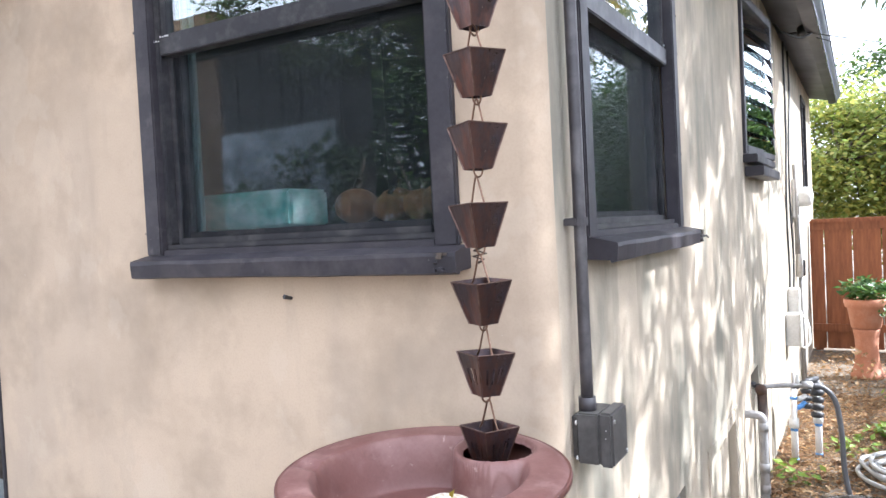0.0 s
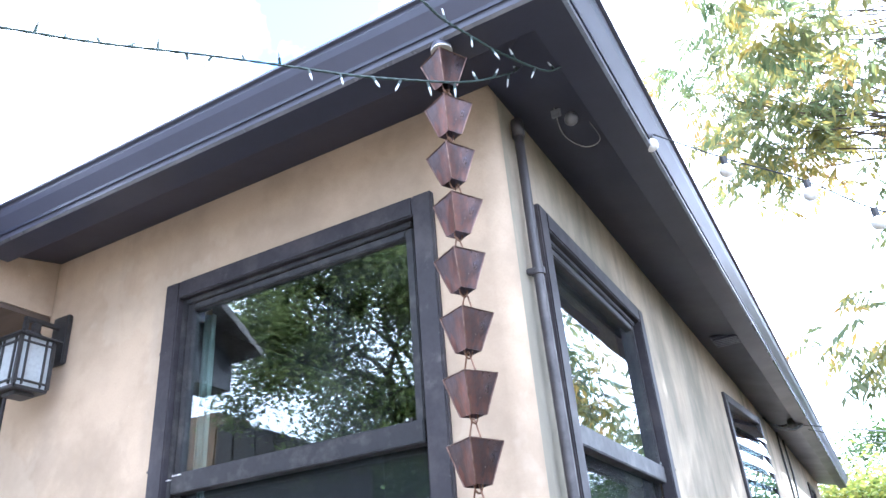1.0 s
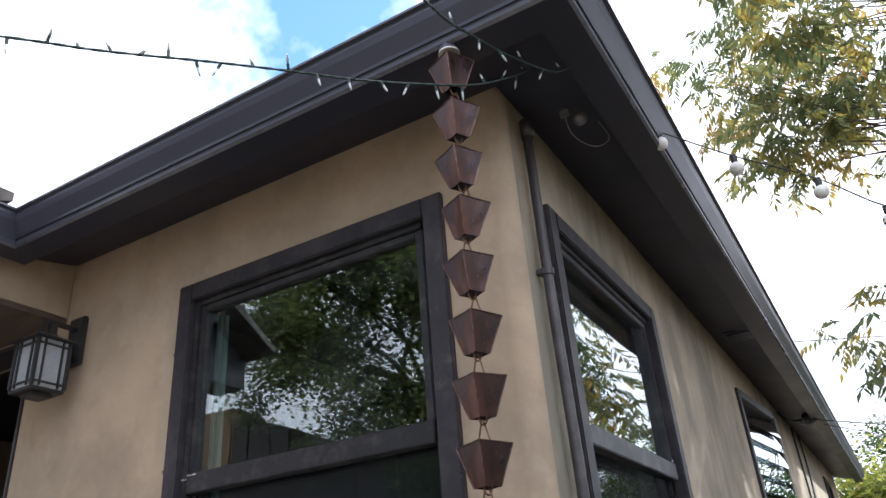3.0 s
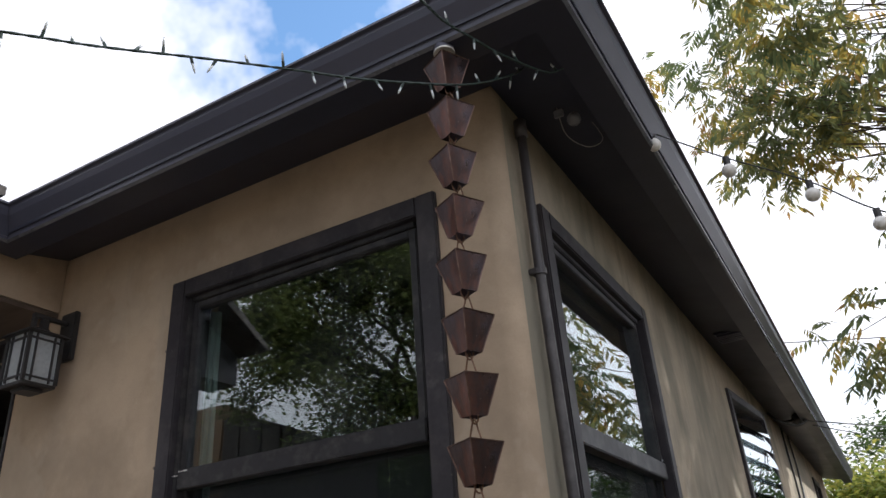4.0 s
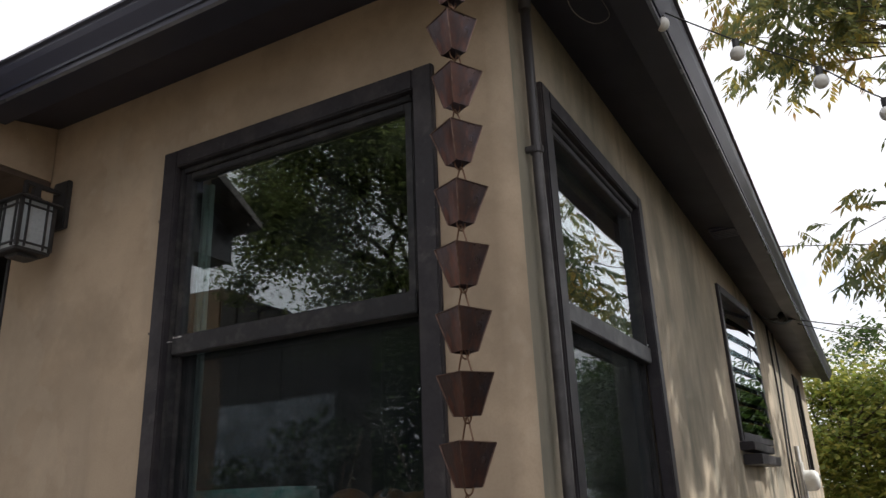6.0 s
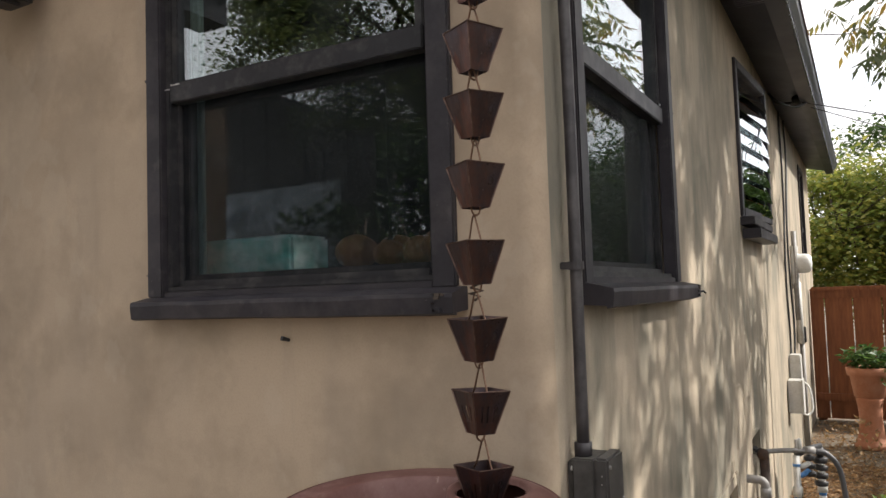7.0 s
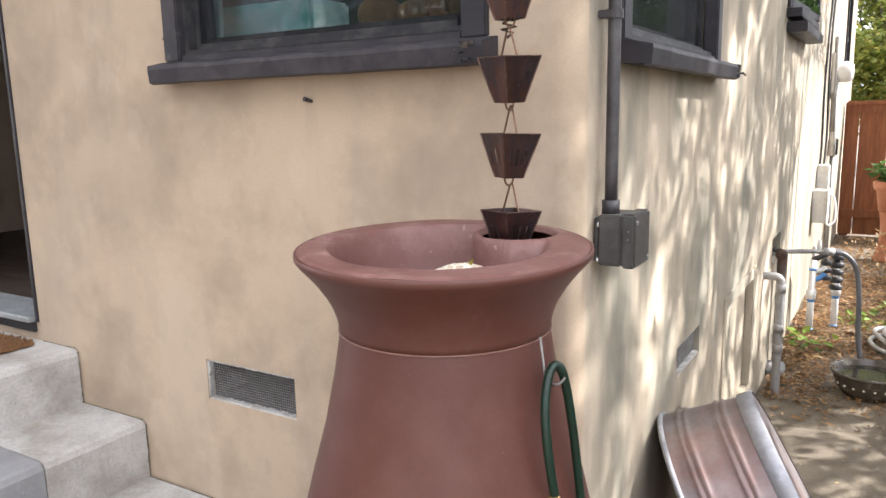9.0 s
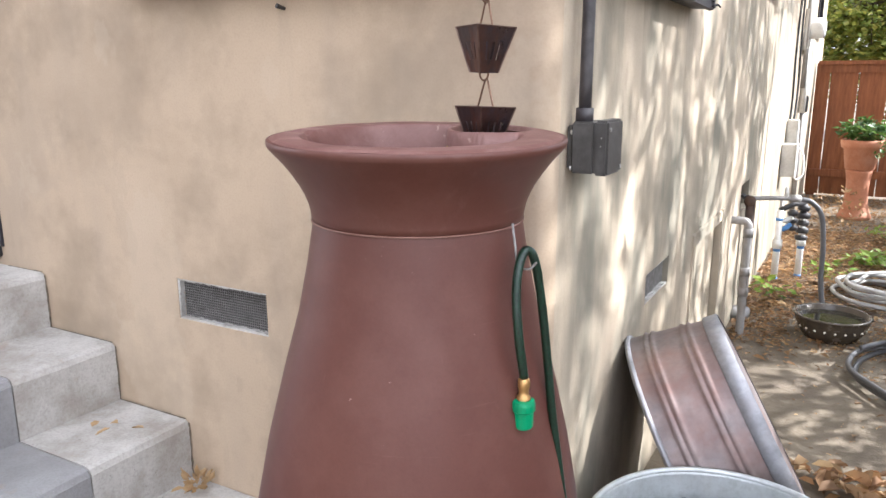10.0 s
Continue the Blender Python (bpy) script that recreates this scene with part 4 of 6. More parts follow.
# stone in the bowl
bm = bmesh.new()
bmesh.ops.create_icosphere(bm, subdivisions=4, radius=0.064)
for v in bm.verts:
    v.co.z *= 0.62
    v.co += v.co.normalized() * (0.006 * noise.noise(v.co * 22) + 0.002 * noise.noise(v.co * 60))
bmesh.ops.translate(bm, verts=bm.verts, vec=(BC.x + 0.070, BC.y - 0.058, 1.093 + LIFT))
STONE = surface("pale_stone", (0.50, 0.41, 0.28), (0.38, 0.30, 0.20), 30, 0.6, 0.2, 120, stain=(0.66, 0.60, 0.48), stain_scale=40, stain_amount=0.7, distance=0.002)
sn_, sl_ = STONE.node_tree.nodes, STONE.node_tree.links
sb_ = sn_["Principled BSDF"]
vo, vr_, vm = sn_.new("ShaderNodeTexVoronoi"), sn_.new("ShaderNodeMapRange"), sn_.new("ShaderNodeMix")
vo.feature = "DISTANCE_TO_EDGE"
vo.inputs["Scale"].default_value = 75
vc_ = sn_.new("ShaderNodeTexCoord")
sl_.new(vc_.outputs["Object"], vo.inputs["Vector"])
sl_.new(vo.outputs["Distance"], vr_.inputs["Value"])
vr_.inputs["From Min"].default_value, vr_.inputs["From Max"].default_value = 0.05, 0.16
vr_.inputs["To Min"].default_value, vr_.inputs["To Max"].default_value = 1.0, 0.0
vm.data_type = "RGBA"
sl_.new(vr_.outputs["Result"], vm.inputs["Factor"])
sl_.new(sb_.inputs["Base Color"].links[0].from_socket, vm.inputs["A"])
vm.inputs["B"].default_value = (0.72, 0.68, 0.58, 1)
sl_.new(vm.outputs["Result"], sb_.inputs["Base Color"])
tagged(part("stone", bm, STONE, smooth=True), "cream stone with pale network veins lying in the basin", "stone")
bm = bmesh.new()
lf = [(0, 0, 0), (0.006, 0.005, 0.006), (0.004, 0.014, 0.014), (-0.004, 0.010, 0.008)]
bm.faces.new([bm.verts.new((BC.x + 0.075 + a, BC.y - 0.05 + b, 1.126 + LIFT + c)) for a, b, c in lf])
bmesh.ops.solidify(bm, geom=bm.faces[:], thickness=0.001)
YELLOW = foliage("yellow_leaf", [(0.42, 0.33, 0.05), (0.30, 0.26, 0.04)])
tagged(part("leaf", bm, YELLOW), "small yellow leaf lying on the stone", "leaf")
# garden hose over a wire hook on the barrel
hose = thing("garden_hose", "dark green garden hose looped over a hook, brass and green end", "hose")
HE = (0.128, -0.420, 0.800)
pts = curve_points([HE, (0.119, -0.424, 0.87), (0.110, -0.416, 0.935), (0.107, -0.398, 0.978), (0.111, -0.380, 0.996), (0.121, -0.368, 0.974), (0.131, -0.352, 0.88), (0.147, -0.342, 0.72),
                    (0.166, -0.332, 0.57), (0.198, -0.31, 0.3), (0.225, -0.28, 0.05), (0.29, -0.24, GROUND + 0.03), (0.42, -0.20, GROUND + 0.02)], 8)
part("hose_pipe", tube(bmesh.new(), pts, 0.0074, 12), HOSE_GREEN, hose, smooth=True)
bm = lathe(bmesh.new(), [(0.0125, 0.0), (0.016, -0.004), (0.016, -0.016), (0.0135, -0.02), (0.0135, -0.030), (0.018, -0.032), (0.018, -0.045)], 16, m=Matrix.Translation(HE) @ Matrix.Diagonal((0.62, 0.62, 0.95, 1)), close=True)
part("ferrule", bm, BRASS, hose, "brass hose fitting", smooth=True)
bm = lathe(bmesh.new(), [(0.014, -0.040), (0.024, -0.042), (0.026, -0.048), (0.026, -0.060), (0.022, -0.063), (0.022, -0.090), (0.020, -0.094), (0.014, -0.094)], 20, m=Matrix.Translation(HE) @ Matrix.Diagonal((0.74, 0.74, 0.88, 1)), close=True)
part("connector", bm, GREENCAP, hose, "bright green plastic hose connector")
bm = tube(bmesh.new(), curve_points([(0.082, -0.372, 1.035), (0.090, -0.378, 1.0), (0.098, -0.384, 0.972), (0.118, -0.388, 0.968), (0.130, -0.385, 0.98)], 5), 0.002, 6)
part("wire_hook", bm, WIRE, hose, "thin wire hook")

# ---- conduit and junction box on the side wall ----
cy, cx = 0.114, 0.028
conduit = thing("conduit", "grey painted electrical conduit running down the wall corner", "conduit")
part("pipe", tube(bmesh.new(), curve_points([(0.030, cy, 1.17), (0.031, cy, 1.55), (0.031, cy, 2.0), (0.026, cy, 2.45), (0.027, cy, 2.95)], 4), 0.0135, 14), CONDUIT, conduit, smooth=True)
for z, cx in ((1.577, 0.031), (2.484, 0.026)):
    bm = tube(bmesh.new(), [(cx, cy, z - 0.009), (cx, cy, z + 0.009)], 0.0178, 14)
    box(bm, 0.001, cx, cy - 0.019, cy - 0.004, z - 0.008, z + 0.008, 0.002)
    part("clamp", bm, CONDUIT, conduit)
cx = 0.030
part("coupling", tube(bmesh.new(), [(cx, cy, 1.166), (cx, cy, 1.198)], 0.019, 14), CONDUIT, conduit, smooth=True)
part("coupling", tube(bmesh.new(), [(0.027, cy, 2.90), (0.027, cy, 2.955)], 0.018, 14), CONDUIT, conduit, smooth=True)
jb = thing("junction_box", "dark grey weathered metal junction box on the wall", "junction box")
part("body", boxed(0.016, 0.064, 0.078, 0.180, 1.062, 1.170, 0.003), BOXMETAL, jb)
part("back_plate", boxed(0.002, 0.0155, 0.088, 0.170, 1.068, 1.162, 0.003), BOXMETAL, jb)
part("lid", boxed(0.0645, 0.095, 0.075, 0.183, 1.059, 1.174, 0.005), BOXMETAL, jb, "dented dark metal cover")
for y, z in ((0.088, 1.155), (0.170, 1.073)):
    part("screw", lathe(bmesh.new(), [(0.0045, 0), (0.0045, 0.0025), (0.002, 0.0035)], 10, m=pose(0.095, y, z, 0, 90, 0), close=True), WIRE, jb)
for x, z in ((0.081, 1.138), (0.080, 1.121)):
    part("chip", lathe(bmesh.new(), [(0.0018, 0), (0.0012, 0.0008)], 7, m=pose(x, 0.075, z, 90, 0, 0), close=True), WIRE, jb, "pale paint chip")
for z in (1.072, 1.148):
    part("screw", lathe(bmesh.new(), [(0.005, 0), (0.005, 0.003), (0.002, 0.004)], 10, m=pose(0.0155, 0.083, z, 0, -90, 0), close=True), PVC, jb)

# ---- wall lantern ----
lamp = thing("wall_lantern", "black metal lantern with frosted glass panes on the stucco wall", "wall lamp")
LX, LY = -1.705, -0.125
part("back_plate", boxed(-1.745, -1.665, -0.022, -0.001, 2.599, 2.779, 0.004), BLACK, lamp)
part("arm", boxed(LX - 0.009, LX + 0.009, -0.150, -0.023, 2.726, 2.740, 0.002), BLACK, lamp)
part("arm", boxed(LX - 0.009, LX + 0.009, -0.150, -0.136, 2.684, 2.725, 0.002), BLACK, lamp)
part("arm_post", boxed(LX - 0.012, LX + 0.012, -0.118, -0.094, 2.684, 2.725, 0.002), BLACK, lamp)
bm = bmesh.new()
for w0, z0_, w1, z1_ in ((0.076, 2.652, 0.074, 2.658), (0.074, 2.658, 0.030, 2.678), (0.030, 2.678, 0.024, 2.686)):
    a = [bm.verts.new((LX + sx * w0, LY + sy * w0, z0_)) for sx, sy in ((-1, -1), (1, -1), (1, 1), (-1, 1))]
    b = [bm.verts.new((LX + sx * w1, LY + sy * w1, z1_)) for sx, sy in ((-1, -1), (1, -1), (1, 1), (-1, 1))]
    for i in range(4):
        bm.faces.new((a[i], a[(i + 1) % 4], b[(i + 1) % 4], b[i]))
    bm.faces.new(a[::-1])
    bm.faces.new(b)
part("roof_cap", bm, BLACK, lamp)
part("bottom_plate", boxed(LX - 0.060, LX + 0.060, LY - 0.060, LY + 0.060, 2.476, 2.488, 0.003), BLACK, lamp)
part("finial", boxed(LX - 0.035, LX + 0.035, LY - 0.035, LY + 0.035, 2.464, 2.476, 0.003), BLACK, lamp)
for sx in (-1, 1):
    for sy in (-1, 1):
        x, y = LX + sx * 0.057, LY + sy * 0.057
        part("post", boxed(x - 0.006, x + 0.006, y - 0.006, y + 0.006, 2.488, 2.652, 0.001), BLACK, lamp)
for k in range(4):
    m = Matrix.Translation((LX, LY, 0)) @ Matrix.Rotation(math.pi / 2 * k, 4, "Z")
    part("pane", boxed(-0.052, 0.052, -0.055, -0.051, 2.488, 2.652, 0, m), FROST, lamp, "frosted glass pane")
    for b in (2.634, 2.504):
        part("glazing_bar", boxed(-0.052, 0.052, -0.062, -0.055, b - 0.0025, b + 0.0025, 0, m), BLACK, lamp)
    for a in (-0.032, 0.032):
        part("glazing_bar", boxed(a - 0.0025, a + 0.0025, -0.0625, -0.0555, 2.490, 2.650, 0, m), BLACK, lamp)

# ---- steps to the door ----
STEPS = [(-1.765, 0.636), (-1.442, 0.447), (-1.134, 0.257), (-0.830, 0.070)]
steps = thing("concrete_steps", "light grey concrete steps along the wall up to the door", "steps")
for i, (x, z) in enumerate(STEPS):
    x_back = -4.2 if i == 0 else STEPS[i - 1][0] - 0.001
    low = GROUND - 0.02
    for nm, y0, y1, mat in (("step", -0.335, -0.003, CONCRETE), ("old_step", -1.50, -0.339, CONCRETE_DARK)):
        bm = bmesh.new()
        n = 10
        prof = [(x_back, low), (x, low), (x + 0.004, z - 0.022), (x - 0.004, z - 0.006), (x - 0.018, z), (x_back, z)]
        rings = []
        for k in range(n + 1):
            y = y0 + (y1 - y0) * k / n
            rings.append([bm.verts.new((a + 0.003 * noise.noise((y * 6, b * 8, i)), y, b + 0.002 * noise.noise((a * 5, y * 7, i + 7)))) for a, b in prof])
        for a, b in zip(rings, rings[1:]):
            for j in range(6):
                bm.faces.new((a[j], a[(j + 1) % 6], b[(j + 1) % 6], b[j]))
        bm.faces.new(rings[0][::-1])
        bm.faces.new(rings[-1])
        part(nm, bm, mat, steps, "darker old concrete step" if nm == "old_step" else "")
rj = random.Random(12)
for i, (x, z) in enumerate(STEPS[:3]):
    bm = bmesh.new()
    zz = STEPS[i + 1][1]
    tube(bm, [(x + 0.0035 + rj.uniform(-0.002, 0.002), -0.004, zz + (z - 0.01 - zz) * k / 12) for k in range(13)], [0.0012 + 0.0020 * rj.random() for k in range(13)], 6)
    tube(bm, [(x - 0.01 - (x - (STEPS[i - 1][0] if i else -1.95)) * k / 14, -0.0045, z + 0.0005) for k in range(15)], [0.0008 + 0.0018 * rj.random() for k in range(15)], 6)
    part("joint", bm, SOIL, steps, "dark open joint against the wall")
bm = bmesh.new()
box(bm, -2.75, -1.93, -0.37, -0.05, 0.638, 0.652, 0.004)
rm = random.Random(2)
for k in range(2600):
    x, y = rm.uniform(-2.3, -1.93), rm.uniform(-0.37, -0.05)
    a, h = rm.uniform(0, 6.28), rm.uniform(0.008, 0.018)
    d = Vector((math.cos(a), math.sin(a), 0)) * 0.0016
    p = Vector((x, y, 0.651))
    tip = p + Vector((rm.uniform(-0.008, 0.008), rm.uniform(-0.008, 0.008), h))
    bm.faces.new((bm.verts.new(p - d), bm.verts.new(p + d), bm.verts.new(tip)))
tagged(part("doormat", bm, COIR), "brown coir doormat on the top step", "doormat")
# door opening
door = new("door_1")
tagged(door, "open dark doorway with a metal threshold", "door", kind="structure")
part("frame", boxed(-1.992, -1.976, -0.006, 0.12, 0.70, 2.78, 0.002), TRIM, door)
part("frame", boxed(-2.949, -2.933, -0.006, 0.12, 0.70, 2.78, 0.002), TRIM, door)
part("frame", boxed(-2.932, -1.993, -0.006, 0.12, 2.762, 2.779, 0.002), TRIM, door)
part("threshold", boxed(-2.932, -1.993, -0.03, 0.15, 0.701, 0.722, 0.004), GALV_NEW, door, "worn metal threshold")
part("threshold_step", boxed(-2.932, -1.993, -0.012, 0.15, 0.664, 0.700, 0.003), BLACK, door)


# ---- foundation vents ----
def vent(u0, u1, z0, z1, place, label):
    root = thing("foundation_vent", label, "vent")
    bm = bmesh.new()
    d = 0.020
    k = 0.0075
    n = int((u1 - u0) / k)
    for i in range(n + 1):
        u = u0 + (u1 - u0) * i / n
        tube(bm, [place(u, d, z0), place(u, d, z1)], 0.0009, 4, caps=False)
    n = int((z1 - z0) / k)
    for i in range(n + 1):
        z = z0 + (z1 - z0) * i / n
        tube(bm, [place(u0, d + 0.001, z), place(u1, d + 0.001, z)], 0.0009, 4, caps=False)
    part("wire_mesh", bm, WIRE, root, "galvanised wire mesh")
    n = 64
    for zz, s in ((z0, 1), (z1, -1)):
        bm = bmesh.new()
        for i in range(n):
            a, b = u0 + (u1 - u0) * i / n, u0 + (u1 - u0) * (i + 1) / n
            h = 0.004 + (0.011 if s > 0 else 0.007) * abs(noise.noise((a * 70, zz * 9, 0)))
            c = [bm.verts.new(place(u, dd, zz + s * hh)) for u in (a, b) for dd in (0.003, 0.019) for hh in (0, h)]
            for fc in ((0, 1, 3, 2), (4, 6, 7, 5), (0, 4, 5, 1), (2, 3, 7, 6), (0, 2, 6, 4), (1, 5, 7, 3)):
                bm.faces.new([c[j] for j in fc])
        bmesh.ops.remove_doubles(bm, verts=bm.verts, dist=0.0001)
        part("mortar_edge", bm, CONCRETE, root, "rough pale mortar edge")
    bm = bmesh.new()
    for i in range(14):
        a, b = z0 + (z1 - z0) * i / 14, z0 + (z1 - z0) * (i + 1) / 14
        h = 0.004 + 0.012 * abs(noise.noise((a * 60, u0 * 9, 4)))
        c = [bm.verts.new(place(u0 + uu, dd, z)) for z in (a, b) for dd in (0.003, 0.0195) for uu in (0, h)]
        for fc in ((0, 1, 3, 2), (4, 6, 7, 5), (0, 4, 5, 1), (2, 3, 7, 6), (0, 2, 6, 4), (1, 5, 7, 3)):
            bm.faces.new([c[j] for j in fc])
    bmesh.ops.remove_doubles(bm, verts=bm.verts, dist=0.0001)
    part("mortar_edge", bm, CONCRETE, root, "rough pale mortar edge")
    # Box added behind the mesh; its grey stands in for the crawlspace's shade.
    bm = bmesh.new()
    u_, w_, z_, y_ = u0 + 0.001, u1 - 0.001, z0 + 0.001, z1 - 0.001
    c = [bm.verts.new(place(u, d_, z)) for d_ in (0.027, 0.15) for u, z in ((u_, z_), (w_, z_), (w_, y_), (u_, y_))]
    for fc in ((4, 5, 6, 7), (0, 1, 5, 4), (1, 2, 6, 5), (2, 3, 7, 6), (3, 0, 4, 7)):
        bm.faces.new([c[j] for j in fc])
    part("back", bm, DULL_GREY, root)
    return root


vent(*VENT_F, on_front, "rectangular wire mesh foundation vent in the stucco wall")
vent(*VENT_S, on_side, "broken wire mesh foundation vent in the stucco side wall")
# crawl-space hatch
hatch = thing("crawlspace_hatch", "stucco-coloured wooden crawl-space hatch in the wall", "hatch")
u0, u1, z0, z1 = HATCH
part("panel", boxed(-0.05, -0.03, u0 + 0.002, u1 - 0.002, z0 + 0.002, z1 - 0.002, 0.003), STUCCO_SIDE, hatch)
for a in (u0, u1 - 0.055):
    part("stile", boxed(-0.03, 0.006, a + 0.002, a + 0.055, z0 + 0.002, z1 - 0.002, 0.004), STUCCO_SIDE, hatch)
part("rail", boxed(-0.03, 0.005, u0 + 0.056, u1 - 0.056, z1 - 0.06, z1 - 0.004, 0.004), STUCCO_SIDE, hatch)
# nail in the wall
bm = tube(bmesh.new(), [(-0.684, 0.0, 1.422), (-0.690, -0.022, 1.428)], [0.004, 0.006], 8)
tagged(part("wall_hook", bm, BLACK), "small dark hook stub in the stucco", "hook")
bm = tube(bmesh.new(), [(0.060, 1.335, 1.500), (0.074, 1.345, 1.503), (0.082, 1.347, 1.494)], [0.004, 0.004, 0.003], 8)
tagged(part("sill_hook", bm, BLACK), "small dark wire hook at the end of the window sill", "hook")


# ---- galvanised tubs ----
def washtub(name, label, m, r0, r1, h, sx, mat, rim_mat):
    """A round or oval tub with ribs, a rolled rim and a base ring; z runs from base to mouth."""
    root = thing(name, label, "tub")
    prof = [(r0 - 0.02, 0.008), (r0, 0.0), (r0 + 0.004, 0.012)]
    for i in range(1, 40):
        f = i / 40
        r = r0 + (r1 - r0) * f
        for c in (0.30, 0.38, 0.72, 0.80):
            r += 0.007 * math.exp(-((f - c) / 0.018) ** 2)
        prof.append((r, h * f))
    prof.append((r1, h))
    root.matrix_basis = m
    part("side", lathe(bmesh.new(), prof + [(r - 0.003, z) for r, z in prof[::-1][:-2]], 64, sx), mat, root, smooth=True)
    bm = bmesh.new()
    k = 64
    for zz in (-0.009, -0.006):
        bm.faces.new([bm.verts.new((r0 * 0.995 * sx * math.cos(2 * math.pi * i / k), r0 * 0.995 * math.sin(2 * math.pi * i / k), zz)) for i in range(k)])
    part("base", bm, mat, root)
    ring = [(r1 + 0.004 + 0.008 * math.cos(2 * math.pi * i / 10), h + 0.008 * math.sin(2 * math.pi * i / 10)) for i in range(11)]
    part("rolled_rim", lathe(bmesh.new(), ring, 64, sx), rim_mat, root, smooth=True)
    ring = [(r0 + 0.004, -0.012), (r0 + 0.009, -0.010), (r0 + 0.012, 0.030), (r0 + 0.005, 0.034)]
    part("base_band", lathe(bmesh.new(), ring, 64, sx), rim_mat, root, "folded steel base band", smooth=True)
    return root


LEAN_C, LEAN_AX = Vector((0.381, 0.728, 0.323)), Vector((-0.846, -0.243, -0.476)).normalized()
turn = LEAN_AX.to_track_quat("Z", "X").to_matrix().to_4x4()
washtub("leaning_washtub", "rust-stained galvanised steel tub leaning upturned against the wall", Matrix.Translation(LEAN_C) @ turn, 0.296, 0.333, 0.249, 1.0, GALV, GALV_DULL)
washtub("washtub", "pale galvanised steel tub standing on the ground", pose(0.388, 0.088, GROUND + 0.012), 0.252, 0.288, 0.385, 1.0, GALV_NEW, GALV_NEW)

# ---- pipes and irrigation valves ----
gas = thing("wall_pipe", "old grey water pipe with elbow coming out of the wall", "pipe")
py = 2.66
part("pipe", tube(bmesh.new(), curve_points([(-0.02, py, 0.532), (0.055, py, 0.532), (0.080, py, 0.518), (0.086, py, 0.475), (0.086, py, 0.2), (0.086, py, GROUND - 0.05)], 5), 0.021, 12), PIPE_STEEL, gas, smooth=True)
for z in (0.45, 0.24, 0.13):
    part("coupling", tube(bmesh.new(), [(0.086, py, z), (0.086, py, z + 0.045)], 0.026, 12), PIPE_STEEL, gas, smooth=True)
sp = thing("standpipe", "grey standpipe with a shut-off valve beside the wall", "pipe")
part("pipe", tube(bmesh.new(), [(0.045, 3.02, GROUND - 0.05), (0.045, 3.02, 0.57)], 0.026, 12), RUST, sp, "rusty dark riser", smooth=True)
part("pipe", tube(bmesh.new(), curve_points([(0.03, 3.01, 0.598), (0.10, 3.06, 0.600), (0.20, 3.12, 0.598), (0.295, 3.17, 0.592)], 5), 0.013, 10), PIPE_STEEL, sp, smooth=True)
part("tee", tube(bmesh.new(), [(0.235, 3.14, 0.598), (0.285, 3.165, 0.594)], 0.021, 12), PIPE_STEEL, sp, smooth=True)
part("tap", tube(bmesh.new(), [(0.215, 3.13, 0.60), (0.215, 3.13, 0.66)], [0.013, 0.010], 10), PVC, sp, "small white tap", smooth=True)
part("valve", ball(bmesh.new(), (0.040, 3.01, 0.585), 0.033, u=12, v=8), RUST, sp, smooth=True)
bm = bmesh.new()
tube(bm, [(0.0, 3.01, 0.60), (0.035, 3.01, 0.615)], 0.008, 8)
box(bm, -0.012, 0.012, 2.97, 3.05, 0.608, 0.622, 0.004)
part("handle", bm, BLACK, sp)
post = thing("stake", "thin grey steel stake standing in the leaf litter", "stake")
part("rod", tube(bmesh.new(), [(0.098, 4.38, GROUND - 0.03), (0.098, 4.38, 0.415)], 0.014, 10), PIPE_STEEL, post, smooth=True)
irr = thing("irrigation_manifold", "black irrigation valves on white and blue plastic pipes", "irrigation valves")
for x, y in ((0.128, 3.93), (0.262, 4.10)):
    part("riser", tube(bmesh.new(), [(x, y, GROUND - 0.05), (x, y, 0.40)], 0.022, 12), PVC, irr, "white plastic riser pipe", smooth=True)
    for z in (GROUND + 0.02, 0.12, 0.33):
        part("primer_ring", tube(bmesh.new(), [(x, y, z), (x, y, z + 0.018)], 0.0235, 12), PVC_BLUE, irr, "blue primer stain", smooth=True)
    part("coupling", tube(bmesh.new(), [(x, y, 0.14), (x, y, 0.20)], 0.031, 12), PVC, irr, smooth=True)
rv = random.Random(8)
for x, y, z0_, n_, r_ in ((0.262, 4.10, 0.20, 5, 1.0), (0.205, 4.00, 0.28, 3, 0.75)):
    for j in range(n_):
        bm = lathe(bmesh.new(), [(0.020, -0.028), (0.036, -0.026), (0.042, -0.018), (0.044, 0.004), (0.038, 0.010), (0.022, 0.013), (0.020, 0.024)], 18,
                   m=pose(x + rv.uniform(-0.006, 0.006), y + rv.uniform(-0.006, 0.006), z0_ + 0.052 * j * (0.8 + 0.2 * r_), rv.uniform(-7, 7), rv.uniform(-7, 7), 0) @ Matrix.Scale(r_ * rv.uniform(0.94, 1.06), 4), close=True)
        part("valve", bm, VALVE, irr, smooth=True)
for k, (a, b) in enumerate((((0.128, 3.93, 0.335), (0.20, 3.99, 0.345)), ((0.128, 3.93, 0.27), (0.195, 3.99, 0.30)))):
    part("elbow", tube(bmesh.new(), curve_points([a, tuple((Vector(a) + Vector(b)) / 2 + Vector((0, 0, -0.012))), b], 4), 0.017, 10), PVC_BLUE if k else PVC, irr, "blue-stained plastic elbow", smooth=True)
part("pipe", tube(bmesh.new(), [(0.128, 3.93, 0.40), (0.20, 4.0, 0.435), (0.262, 4.10, 0.44)], 0.018, 10), VALVE, irr, smooth=True)
